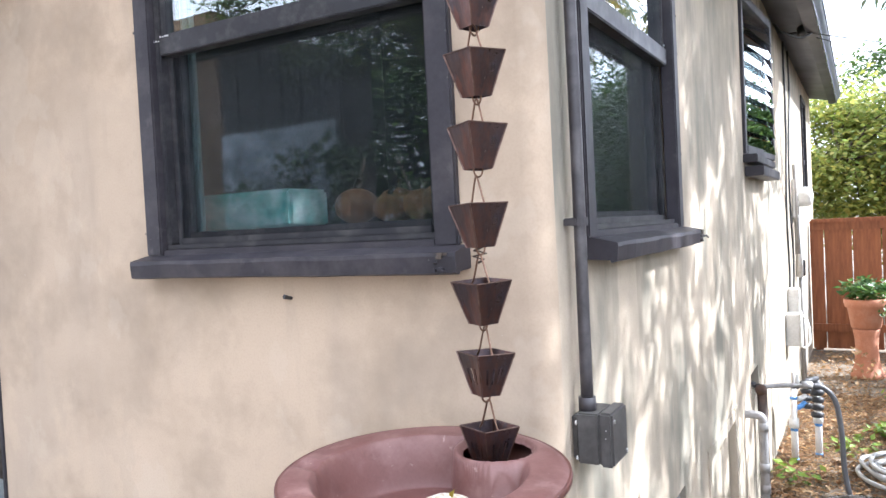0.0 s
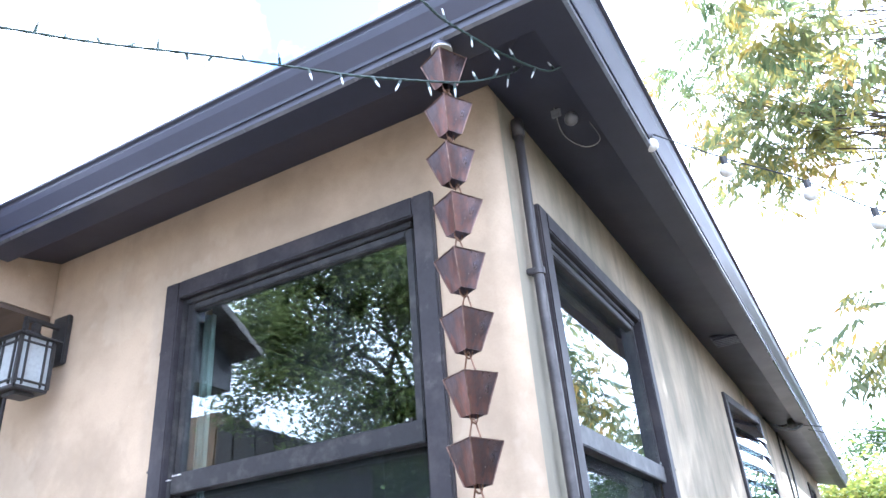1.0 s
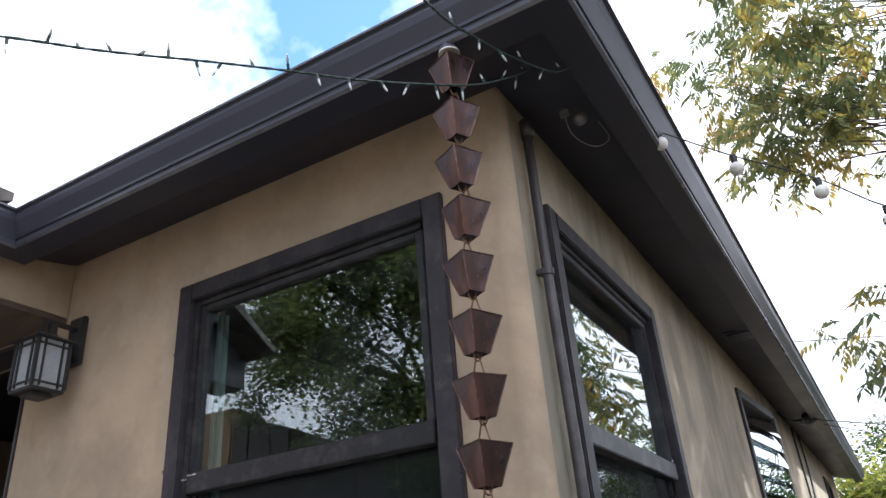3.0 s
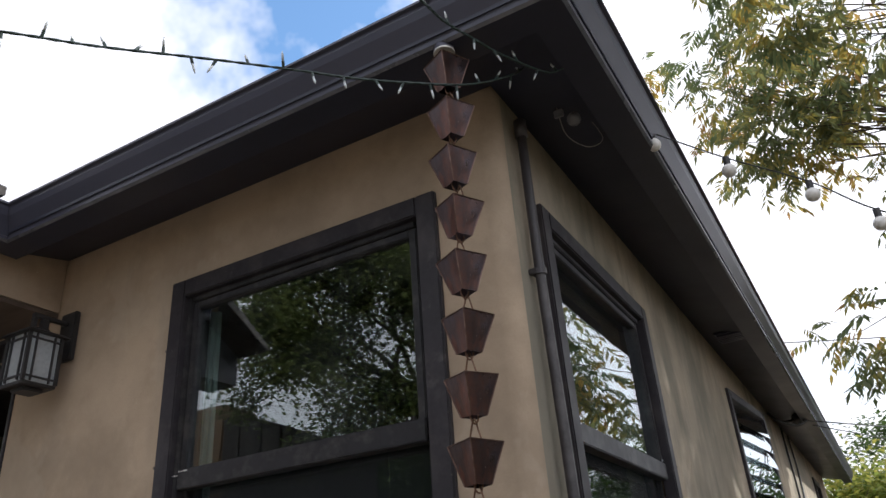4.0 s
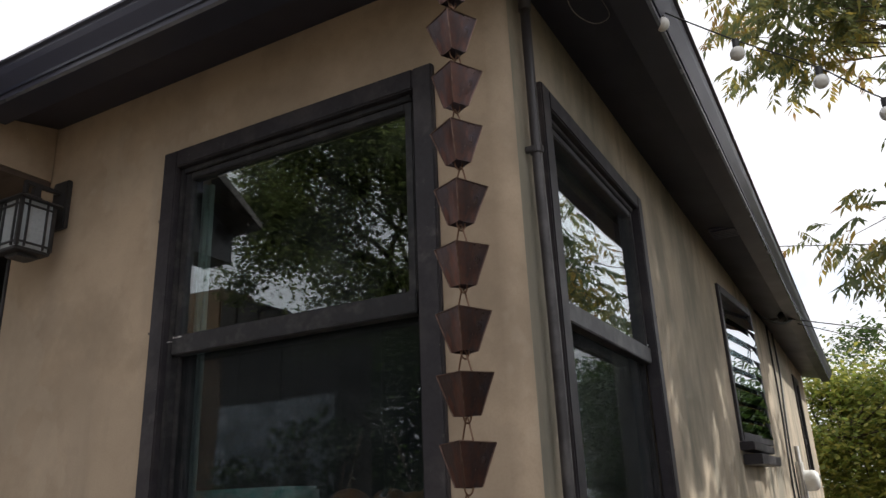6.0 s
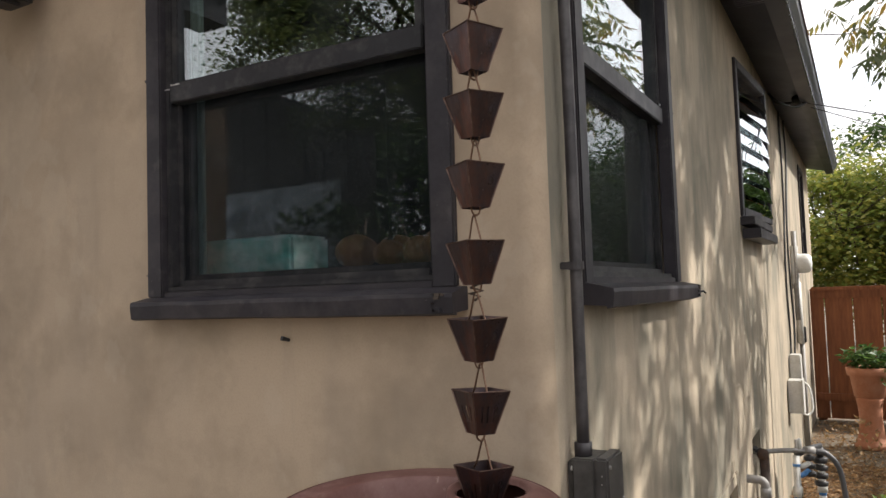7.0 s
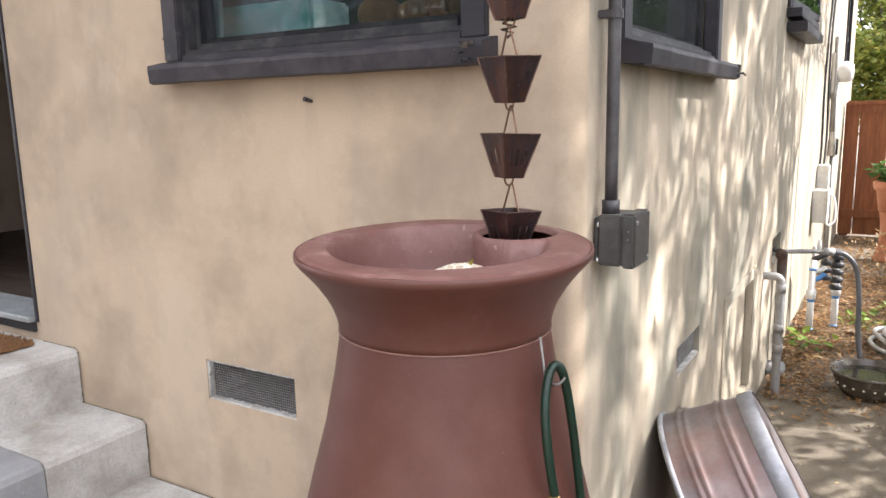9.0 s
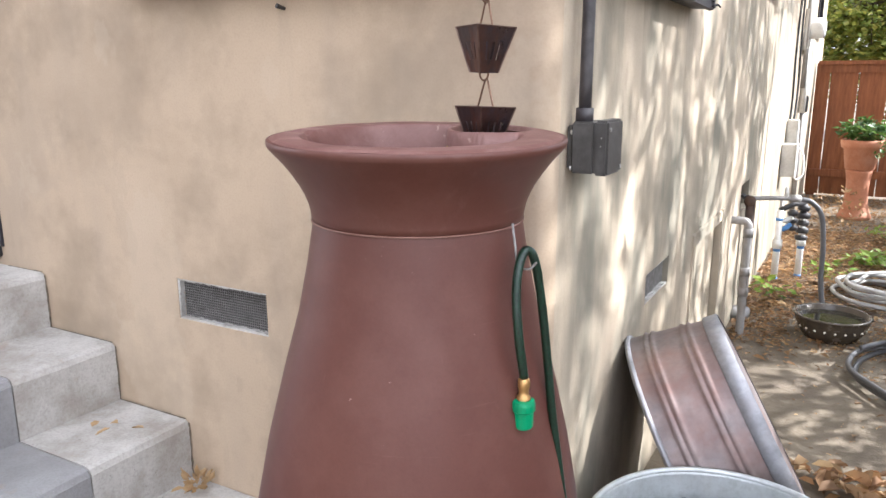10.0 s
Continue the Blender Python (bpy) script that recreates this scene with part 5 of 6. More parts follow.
# hoses on the ground
dh = thing("drip_hose", "dark grey hose arching from the standpipe to the ground", "hose")
part("hose_pipe", tube(bmesh.new(), curve_points([(0.290, 3.168, 0.592), (0.345, 3.19, 0.575), (0.400, 3.20, 0.50), (0.425, 3.19, 0.33), (0.435, 3.17, 0.12), (0.475, 3.14, GROUND + 0.05), (0.56, 3.10, GROUND + 0.025), (0.68, 3.09, GROUND + 0.02)], 8), 0.0145, 10), HOSE_DARK, dh, smooth=True)
rh = random.Random(5)
coil = thing("coiled_hose", "pale grey coiled garden hose lying on the soil", "hose")
ctrl = []
for k in range(64):
    a = 2 * math.pi * k / 11
    r = 0.30 + 0.05 * math.sin(a * 0.37) + rh.uniform(-0.03, 0.03)
    ctrl.append((0.90 + r * 1.15 * math.cos(a), 3.75 + r * 1.0 * math.sin(a), GROUND + 0.03 + 0.0016 * k + rh.uniform(0, 0.012)))
part("hose_pipe", tube(bmesh.new(), curve_points(ctrl, 5), 0.0135, 8), HOSE_GREY, coil, smooth=True)
coil2 = thing("coiled_hose", "dark grey coiled garden hose on bare soil", "hose")
ctrl = []
for k in range(26):
    a = 2 * math.pi * k / 11 + 1
    r = 0.30 + rh.uniform(-0.03, 0.03)
    ctrl.append((0.93 + r * math.cos(a), 2.34 + r * 1.4 * math.sin(a), GROUND + 0.025 + 0.0025 * k))
part("hose_pipe", tube(bmesh.new(), curve_points(ctrl, 5), 0.013, 8), HOSE_DARK, coil2, smooth=True)
st = bmesh.new()
ball(st, (0.035, 3.0, GROUND + 0.03), 0.062, 1.0, 1.25, 0.75, 18, 12)
for v in st.verts:
    v.co += Vector((0.012, 0.012, 0.010)) * noise.noise(v.co * 18)
tagged(part("stone", st, CONCRETE_DARK, smooth=True), "grey stone lying at the foot of the wall", "stone")
# glazed bowl with water
bowl = thing("glazed_bowl", "dark glazed pottery bowl with pale dots and water", "bowl", at=(0.515, 2.84, GROUND))
GLAZE = surface("dark_glaze", (0.06, 0.05, 0.04), (0.095, 0.075, 0.055), 18, 0.25, 0.1, 80, distance=0.002)
part("body", lathe(bmesh.new(), [(0.10, 0.0), (0.13, 0.02), (0.165, 0.07), (0.18, 0.12), (0.185, 0.135), (0.192, 0.14), (0.188, 0.148), (0.172, 0.145), (0.165, 0.10), (0.12, 0.04), (0.02, 0.03)], 48), GLAZE, bowl, smooth=True)
for k in range(22):
    a = 2 * math.pi * k / 22
    part("dot", ball(bmesh.new(), (0.170 * math.cos(a), 0.170 * math.sin(a), 0.085), 0.0065, u=8, v=6), STONE, bowl, "pale glazed dot")
WATER = surface("still_water", (0.03, 0.028, 0.022), (0.045, 0.04, 0.03), 9, 0.06, 0.02, 30)
bm = bmesh.new()
bm.faces.new([bm.verts.new((0.171 * math.cos(2 * math.pi * k / 40), 0.171 * math.sin(2 * math.pi * k / 40), 0.118)) for k in range(40)])
part("water", bm, WATER, bowl, "still dark water")

# ---- electrical gear further along the side wall ----
eb = thing("meter_box", "pale grey utility boxes mounted on the wall", "utility box")
part("lower_box", boxed(0.003, 0.10, 5.05, 5.22, 0.49, 0.745, 0.006), GREYPLASTIC, eb)
part("lower_lid", boxed(0.101, 0.115, 5.04, 5.23, 0.48, 0.755, 0.005), GREYPLASTIC, eb)
part("upper_box", boxed(0.003, 0.09, 5.30, 5.46, 0.68, 0.925, 0.008), GREYPLASTIC, eb)
part("cable", tube(bmesh.new(), curve_points([(0.08, 5.20, 0.49), (0.12, 5.26, 0.45), (0.16, 5.3, 0.50), (0.14, 5.34, 0.66), (0.07, 5.36, 0.72)], 6), 0.008, 8), PVC, eb, "white cable loop", smooth=True)
em = thing("electric_meter", "round grey glass electric meter on its wall box", "meter")
part("back_box", boxed(0.003, 0.055, 6.1, 6.32, 1.50, 1.86, 0.008), GREYPLASTIC, em)
part("dial", lathe(bmesh.new(), [(0.09, 0), (0.09, 0.06), (0.085, 0.09), (0.06, 0.115), (0.0, 0.12)], 24, m=pose(0.055, 6.2, 1.69, 0, 90, 0)), PVC, em, smooth=True)
part("conduit", tube(bmesh.new(), [(0.04, 6.2, 0.95), (0.04, 6.2, 1.52)], 0.03, 12), GREYPLASTIC, em, smooth=True)
part("conduit", tube(bmesh.new(), [(0.035, 6.12, 1.17), (0.035, 6.12, 1.99)], 0.022, 12), PIPE_STEEL, em, smooth=True)
part("junction", boxed(0.0, 0.08, 6.30, 6.38, 0.95, 1.10, 0.006), BLACK, em)
part("lower_conduit", tube(bmesh.new(), [(0.04, 6.34, GROUND), (0.04, 6.34, 0.95)], 0.022, 10), PIPE_STEEL, em, smooth=True)
for ctrl in ([(0.012, 5.59, 3.01), (0.012, 5.60, 2.75), (0.012, 5.62, 2.50), (0.012, 5.57, 2.12), (0.012, 5.44, 1.80), (0.012, 5.40, 1.45), (0.012, 5.48, 1.10), (0.012, 5.44, 0.90)],
             [(0.012, 6.02, 3.01), (0.012, 6.10, 2.78), (0.012, 6.06, 2.55), (0.012, 5.86, 2.20), (0.012, 5.76, 1.90), (0.012, 5.80, 1.50), (0.012, 5.92, 1.15), (0.012, 5.80, 0.80)]):
    bm = tube(bmesh.new(), curve_points(ctrl, 6), 0.0085, 8)
    tagged(part("wall_cable", bm, DARKWIRE, smooth=True), "black cable stapled down the stucco wall", "cable", "cables down the side wall")
# service drop under the eave
mast = thing("service_bracket", "dark cable bracket and insulators under the eave", "cable bracket")
part("insulator", lathe(bmesh.new(), [(0.02, -0.05), (0.035, -0.045), (0.03, -0.02), (0.038, 0.0), (0.03, 0.02), (0.035, 0.045), (0.02, 0.05)], 14, m=pose(0.20, 4.95, 2.93, 70, 0, 0), close=True), BLACK, mast, smooth=True)
part("wire_loop", tube(bmesh.new(), curve_points([(0.02, 4.75, 2.98), (0.08, 4.7, 2.90), (0.18, 4.85, 2.87), (0.26, 5.0, 2.92), (0.20, 5.1, 2.96), (0.10, 5.0, 2.94), (0.03, 5.05, 2.98)], 6), 0.010, 8), DARKWIRE, mast, smooth=True)
for ca, cb, cr_ in (((0.24, 4.95, 2.92), (3.0, 11.15, 3.404), 0.0055), ((0.3, 4.95, 2.87), (2.76, 11.15, 3.058), 0.004), ((-5.046, 11.0, 6.168), (9.696, 11.0, 3.683), 0.008)):
    pts = [Vector(ca).lerp(Vector(cb), i / 14) - Vector((0, 0, 0.06 * math.sin(math.pi * i / 14))) for i in range(15)]
    tagged(part("overhead_cable", tube(bmesh.new(), pts, cr_, 6), DARKWIRE, smooth=True), "thin overhead service cable", "cable", "overhead cables")
# small soffit vent
sv = thing("soffit_vent", "small grey louvred vent in the soffit", "vent")
for k in range(5):
    y = 2.55 + 0.03 * k
    part("slat", boxed(0.08, 0.22, y, y + 0.02, 2.972, 2.984, 0.002), GUTTER, sv)
part("frame", boxed(0.07, 0.23, 2.54, 2.71, 2.985, 2.995, 0.002), GUTTER, sv)

# ---- fence ----
FY, FTOP = 8.35, 1.45
fence = thing("wooden_fence", "red-brown stained wooden board fence with a cap rail", "fence")
rf = random.Random(3)
bm = boxed(-0.07, 0.07, -0.009, 0.009, 0, FTOP - GROUND - 0.05, 0.003)
board0 = part("board", bm, REDWOOD, fence)
for k in range(34):
    bd = board0 if k == 0 else new("board", board0.data)
    bd.parent = fence
    bd.location = (0.085 + k * 0.1455 + (0.006 if k % 2 else -0.0), FY + rf.uniform(-0.002, 0.002), GROUND + 0.03)
part("cap_rail", boxed(0.03, 5.2, FY - 0.05, FY + 0.05, FTOP - 0.045, FTOP, 0.005), REDWOOD, fence)
part("top_rail", boxed(0.03, 5.2, FY - 0.028, FY - 0.010, FTOP - 0.135, FTOP - 0.046, 0.004), REDWOOD, fence)
part("bottom_rail", boxed(0.03, 5.2, FY - 0.045, FY - 0.010, 0.13, 0.22, 0.004), REDWOOD, fence)
part("post", boxed(0.03, 0.12, FY + 0.012, FY + 0.10, GROUND - 0.05, FTOP - 0.05, 0.004), REDWOOD, fence)

# ---- planter ----
px_, py_ = 0.562, 6.90
pl = thing("terracotta_planter", "terracotta pot of green leaves on a flared terracotta pedestal", "planter", at=(px_, py_, GROUND))
pl.scale = (0.71, 0.71, 0.88)
part("pedestal", lathe(bmesh.new(), [(0.21, 0.0), (0.215, 0.03), (0.19, 0.06), (0.155, 0.16), (0.14, 0.30), (0.145, 0.42), (0.165, 0.52), (0.17, 0.545), (0.10, 0.55)], 40, close=True), TERRACOTTA, pl, smooth=True)
part("pot", lathe(bmesh.new(), [(0.17, 0.552), (0.185, 0.56), (0.225, 0.78), (0.255, 0.79), (0.268, 0.84), (0.268, 0.875), (0.255, 0.882), (0.235, 0.87), (0.22, 0.80), (0.10, 0.79)], 40, close=True), TERRACOTTA, pl, smooth=True)


def leaf_blades(bm, rnd, count, centre, spread, size, droop=0.3, up=0.0):
    """Many folded leaf blades inside an ellipsoid."""
    for _ in range(count):
        while True:
            d = Vector((rnd.uniform(-1, 1), rnd.uniform(-1, 1), rnd.uniform(-1, 1)))
            if d.length < 1:
                break
        p = Vector(centre) + Vector((d.x * spread[0], d.y * spread[1], d.z * spread[2]))
        a = rnd.uniform(0, 2 * math.pi)
        s = size * rnd.uniform(0.65, 1.3)
        along = Vector((math.cos(a), math.sin(a), rnd.uniform(-droop, droop) + up)).normalized()
        side = along.cross(Vector((rnd.uniform(-0.6, 0.6), rnd.uniform(-0.6, 0.6), 1))).normalized()
        nrm = side.cross(along)
        pts = [p, p + along * s * 0.35 + side * s * 0.28 + nrm * s * 0.06, p + along * s, p + along * s * 0.35 - side * s * 0.28 + nrm * s * 0.06]
        v = [bm.verts.new(c) for c in pts]
        mid = bm.verts.new(p + along * s * 0.5)
        bm.faces.new((v[0], v[1], mid))
        bm.faces.new((v[1], v[2], mid))
        bm.faces.new((v[2], v[3], mid))
        bm.faces.new((v[3], v[0], mid))


PLANT = foliage("pot_plant_leaves", [(0.035, 0.085, 0.018), (0.07, 0.14, 0.03), (0.12, 0.20, 0.05)])
bm = bmesh.new()
rp = random.Random(6)
leaf_blades(bm, rp, 420, (0, 0, 0.98), (0.30, 0.30, 0.14), 0.10, 0.5)
leaf_blades(bm, rp, 60, (0.22, -0.1, 0.82), (0.12, 0.12, 0.14), 0.08, 0.8)
part("plant", bm, PLANT, pl, "bushy green leaves")


# ---- trees ----
def tree(name, label, base, height, crown, clumps, leaves, size, mat, seed, pinnate=False, lean=(0, 0), extra=(), trunk_r=0.16, limb=0.05, puff=0.9, sight_gaps=(), sight_lanes=()):
    """A tapered trunk with limbs to every clump, and a crown of small leaves in clumps. crown: centre and radii."""
    rnd = random.Random(seed)
    root = thing(name, label, "tree", at=base)
    bm = bmesh.new()
    c, rad = Vector(crown[0]) - Vector(base), crown[1]
    fork = Vector((lean[0] * 0.4, lean[1] * 0.4, height * 0.38))
    tube(bm, curve_points([(0, 0, -0.1), (0.05, -0.03, height * 0.18), tuple(fork)], 5), [trunk_r * (1.25 - 0.045 * i) for i in range(11)], 10)
    cl = []

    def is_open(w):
        """True where a clump leaves open the camera's sight lines to sky in the window panes."""
        if any(math.hypot(w.x - gx, w.z - gz) < gr + 0.16 for gx, gz, gr in sight_gaps):
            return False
        for a_, b_, r_ in sight_lanes:
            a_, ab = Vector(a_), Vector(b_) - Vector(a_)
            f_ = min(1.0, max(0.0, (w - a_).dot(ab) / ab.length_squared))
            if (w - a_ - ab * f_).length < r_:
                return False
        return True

    for k in range(clumps):
        while True:
            d = Vector((rnd.uniform(-1, 1), rnd.uniform(-1, 1), rnd.uniform(-1, 1)))
            q = c + Vector((d.x * rad[0], d.y * rad[1], d.z * rad[2]))
            w = q + Vector(base)
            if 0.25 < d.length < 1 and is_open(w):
                break
        cl.append(q)
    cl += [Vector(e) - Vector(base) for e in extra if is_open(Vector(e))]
    hubs = [fork.lerp(h, rnd.uniform(0.5, 0.72)) + Vector((0, 0, rnd.uniform(-0.2, 0.4))) for h in cl[::max(1, len(cl) // 8)]]
    for h in hubs:
        mid = fork.lerp(h, 0.5) + Vector((rnd.uniform(-0.3, 0.3), rnd.uniform(-0.3, 0.3), rnd.uniform(0.0, 0.4)))
        tube(bm, curve_points([tuple(fork - Vector((0, 0, 0.15))), tuple(mid), tuple(h)], 5), [limb * (1.5 - 0.09 * j) for j in range(11)], 6)
    for i, p in enumerate(cl):
        h = min(hubs, key=lambda w: (w - p).length)
        mid = h.lerp(p, 0.5) + Vector((rnd.uniform(-0.2, 0.2), rnd.uniform(-0.2, 0.2), rnd.uniform(-0.05, 0.25)))
        pts = curve_points([tuple(h), tuple(mid), tuple(p)], 5)
        tube(bm, pts, [limb * 0.55 * (1 - 0.08 * j) for j in range(11)], 5)
    part("trunk", bm, BARK, root, smooth=True)
    verts, faces = [], []
    for p in cl:
        spread = rnd.uniform(0.45, 0.8) * puff
        for _ in range(leaves):
            d = Vector((rnd.gauss(0, 1), rnd.gauss(0, 1), rnd.gauss(0, 0.75))) * spread * 0.55
            q = p + d
            a = rnd.uniform(0, 2 * math.pi)
            along = Vector((math.cos(a), math.sin(a), rnd.uniform(-0.9, 0.2))).normalized()
            side = along.cross(Vector((rnd.uniform(-0.5, 0.5), rnd.uniform(-0.5, 0.5), 1))).normalized()
            if pinnate:
                n = rnd.randint(4, 6)
                ln = size * rnd.uniform(1.9, 2.8)
                for j in range(2 * n + 1):
                    f = (j // 2 + 1) / (n + 1) if j < 2 * n else 1.0
                    s = 1 if j % 2 else -1
                    o_ = q + along * ln * f - Vector((0, 0, 0.18 * ln * f * f))
                    dr = (side * s * (0.8 if j < 2 * n else 0) + along * 0.5 - Vector((0, 0, rnd.uniform(0.3, 1.0)))).normalized()
                    wd = dr.cross(Vector((rnd.uniform(-0.4, 0.4), rnd.uniform(-0.4, 0.4), 1))).normalized() * size * 0.175
                    L = size * rnd.uniform(0.9, 1.4)
                    b = len(verts)
                    verts += [o_, o_ + dr * L * 0.4 + wd, o_ + dr * L, o_ + dr * L * 0.4 - wd]
                    faces += [(b, b + 1, b + 2, b + 3)]
            else:
                L, wd = size * rnd.uniform(0.7, 1.3), side * size * 0.3
                b = len(verts)
                verts += [q, q + along * L * 0.45 + wd, q + along * L, q + along * L * 0.45 - wd]
                faces += [(b, b + 1, b + 2, b + 3)]
    me = bpy.data.meshes.new("crown")
    me.from_pydata([tuple(v) for v in verts], [], faces)
    me.materials.append(mat)
    ob = new("crown", me)
    ob.parent = root
    return root


WALNUT = foliage("autumn_walnut_leaves", [(0.085, 0.125, 0.055), (0.115, 0.15, 0.065), (0.145, 0.17, 0.075), (0.19, 0.20, 0.075), (0.32, 0.28, 0.07), (0.42, 0.30, 0.07), (0.30, 0.17, 0.07)], 0.45, 0.6, 0.62)
GREENS = foliage("dense_green_leaves", [(0.035, 0.07, 0.015), (0.06, 0.11, 0.022), (0.09, 0.14, 0.03), (0.05, 0.09, 0.02)])
YARD = foliage("feathery_tree_leaves", [(0.10, 0.13, 0.045), (0.15, 0.18, 0.06), (0.20, 0.215, 0.08), (0.075, 0.105, 0.035)], 0.4, 0.5)
HEDGE = foliage("hedge_leaves", [(0.14, 0.20, 0.045), (0.24, 0.29, 0.06), (0.38, 0.35, 0.075), (0.18, 0.23, 0.05)], 0.5, 0.55)
def dapple_clumps():
    """Unseen clumps added to the walnut between sun and side wall, to shade and dapple it."""
    rb = random.Random(64)
    out_ = []
    for k in range(105):
        y, z, s_ = rb.uniform(-1.2, 3.4), rb.uniform(-0.2, 2.8), rb.uniform(3.4, 5.6)
        out_.append((s_, y + 0.45 * s_, z + 0.90 * s_))
    for k in range(60):
        y, z, s_ = rb.uniform(-1.0, 0.35), rb.uniform(-0.1, 2.8), rb.uniform(3.2, 5.4)
        out_.append((s_, y + 0.45 * s_, z + 0.90 * s_))
    for k in range(26):
        y, z, s_ = rb.uniform(1.5, 3.4), rb.uniform(2.2, 3.0), rb.uniform(3.4, 5.4)
        out_.append((s_, y + 0.45 * s_, z + 0.90 * s_))
    return out_


# Crown openings and some extra clumps are placed to suit the camera's window reflections.
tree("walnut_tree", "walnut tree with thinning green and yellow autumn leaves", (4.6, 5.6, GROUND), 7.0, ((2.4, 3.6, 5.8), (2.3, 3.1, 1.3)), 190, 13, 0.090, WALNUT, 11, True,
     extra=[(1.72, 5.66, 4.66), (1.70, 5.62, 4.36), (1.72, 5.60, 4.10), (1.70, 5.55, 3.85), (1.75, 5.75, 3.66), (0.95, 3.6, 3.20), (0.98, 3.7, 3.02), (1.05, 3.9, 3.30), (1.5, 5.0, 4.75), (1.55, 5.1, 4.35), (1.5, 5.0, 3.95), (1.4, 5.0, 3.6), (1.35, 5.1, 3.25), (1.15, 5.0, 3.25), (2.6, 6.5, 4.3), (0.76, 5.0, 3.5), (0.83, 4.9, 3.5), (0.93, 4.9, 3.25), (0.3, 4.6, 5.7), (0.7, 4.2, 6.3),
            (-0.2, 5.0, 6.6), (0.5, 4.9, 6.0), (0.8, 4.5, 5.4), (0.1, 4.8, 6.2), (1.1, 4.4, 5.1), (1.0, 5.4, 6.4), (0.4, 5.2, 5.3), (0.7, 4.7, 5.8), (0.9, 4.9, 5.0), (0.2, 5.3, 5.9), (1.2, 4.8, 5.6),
            (0.6, 5.5, 6.6), (1.0, 4.2, 5.9), (1.3, 5.0, 6.2)] + dapple_clumps() + [(random.Random(k).uniform(0.25, 1.35), random.Random(k + 50).uniform(3.7, 5.4), random.Random(k + 99).uniform(4.7, 6.8)) for k in range(12)], limb=0.024, puff=0.42, sight_lanes=(((0.95, 4.7, 3.86), (2.6, 10.9, 5.85), 0.46),))
# Added out of view to hold low sky off the side wall.
tree("garden_tree", "added green tree out of view, blocking low sky", (6.9, 3.4, GROUND), 5.0, ((6.9, 3.4, 2.8), (1.3, 4.6, 1.5)), 60, 220, 0.10, GREENS, 27)
# Added behind the camera to cut skylight on the front wall.
tree("garden_tree", "broad green tree across the yard, added to block skylight", (-1.2, -9.2, GROUND), 8.0, ((-1.2, -8.8, 4.8), (2.8, 1.8, 2.8)), 56, 330, 0.08, GREENS, 28)
# Openings in this crown follow the camera's reflected view in the front window.
tree("garden_tree", "large feathery green tree across the yard", (-3.1, -5.3, GROUND), 8.0, ((-3.6, -4.3, 4.75), (1.7, 0.6, 1.6)), 96, 330, 0.062, YARD, 21, trunk_r=0.12, puff=0.52, limb=0.03,
     sight_gaps=((-3.14, 3.98, 0.16), (-3.58, 4.82, 0.05), (-5.75, 4.2, 0.30), (-4.46, 3.74, 0.20), (-2.6, 5.2, 0.06)),
     extra=[(-4.95 + 0.2 * k, -4.2 - 0.06 * (k % 4), 4.35 + 0.13 * ((k * 5) % 4)) for k in range(6)] + [(-4.0 + 0.12 * k, -4.2 - 0.1 * (k % 3), 3.28 + 0.14 * (k % 4)) for k in range(13)] + [(-4.95, -4.2, 3.86), (-5.12, -4.25, 4.02)]
     + [(-4.5, -4.1, 4.7), (-4.1, -4.3, 4.4), (-3.9, -4.2, 4.1), (-3.7, -4.0, 3.8), (-2.6, -4.3, 4.3), (-2.5, -4.2, 3.9)])
tree("garden_tree", "dark dense tree at the end of the yard", (-5.2, -8.6, GROUND), 6.0, ((-4.9, -8.0, 2.6), (2.9, 0.9, 2.2)), 60, 420, 0.13, GREENS, 29)
tree("garden_tree", "tall green tree behind the yard", (2.5, -9.5, GROUND), 8.0, ((2.2, -9.0, 5.0), (3.0, 2.0, 2.8)), 46, 330, 0.09, GREENS, 22)
tree("garden_tree", "green tree with yellowing leaves behind the fence", (1.2, 12.2, GROUND), 4.4, ((0.9, 12.0, 2.2), (2.0, 1.3, 1.35)), 64, 560, 0.10, HEDGE, 23)
tree("garden_tree", "green tree with yellowing leaves behind the fence", (2.8, 12.4, GROUND), 6.0, ((2.7, 12.0, 2.6), (0.95, 1.3, 1.95)), 62, 620, 0.11, GREENS, 24)
tree("garden_tree", "dark green tree far behind the fence", (2.6, 21.0, GROUND), 7.0, ((2.4, 21.0, 3.6), (3.2, 2.0, 2.0)), 40, 420, 0.15, GREENS, 25)

# ---- neighbour's roof across the yard ----
SHED = surface("shed_boards", (0.05, 0.042, 0.037), (0.032, 0.028, 0.026), 3, 0.8, 0.3, 60, stretch=(5, 5, 0.6), stain=(0.09, 0.075, 0.06), stain_scale=2)
TAN = surface("shed_plaster", (0.23, 0.15, 0.085), (0.17, 0.11, 0.065), 3, 0.85, 0.2, 60, stain=(0.10, 0.07, 0.05))
# Dark mottling in this paint stands in for foliage shade on the door.
PALE = surface("mottled_shade_door", (0.52, 0.57, 0.62), (0.24, 0.28, 0.31), 5, 0.6, 0.1, 60, stain=(0.06, 0.07, 0.075), stain_scale=3.2, stain_amount=1.0)
nb = thing("garden_shed", "dark shed with a stepped parapet and added pale door", "shed")
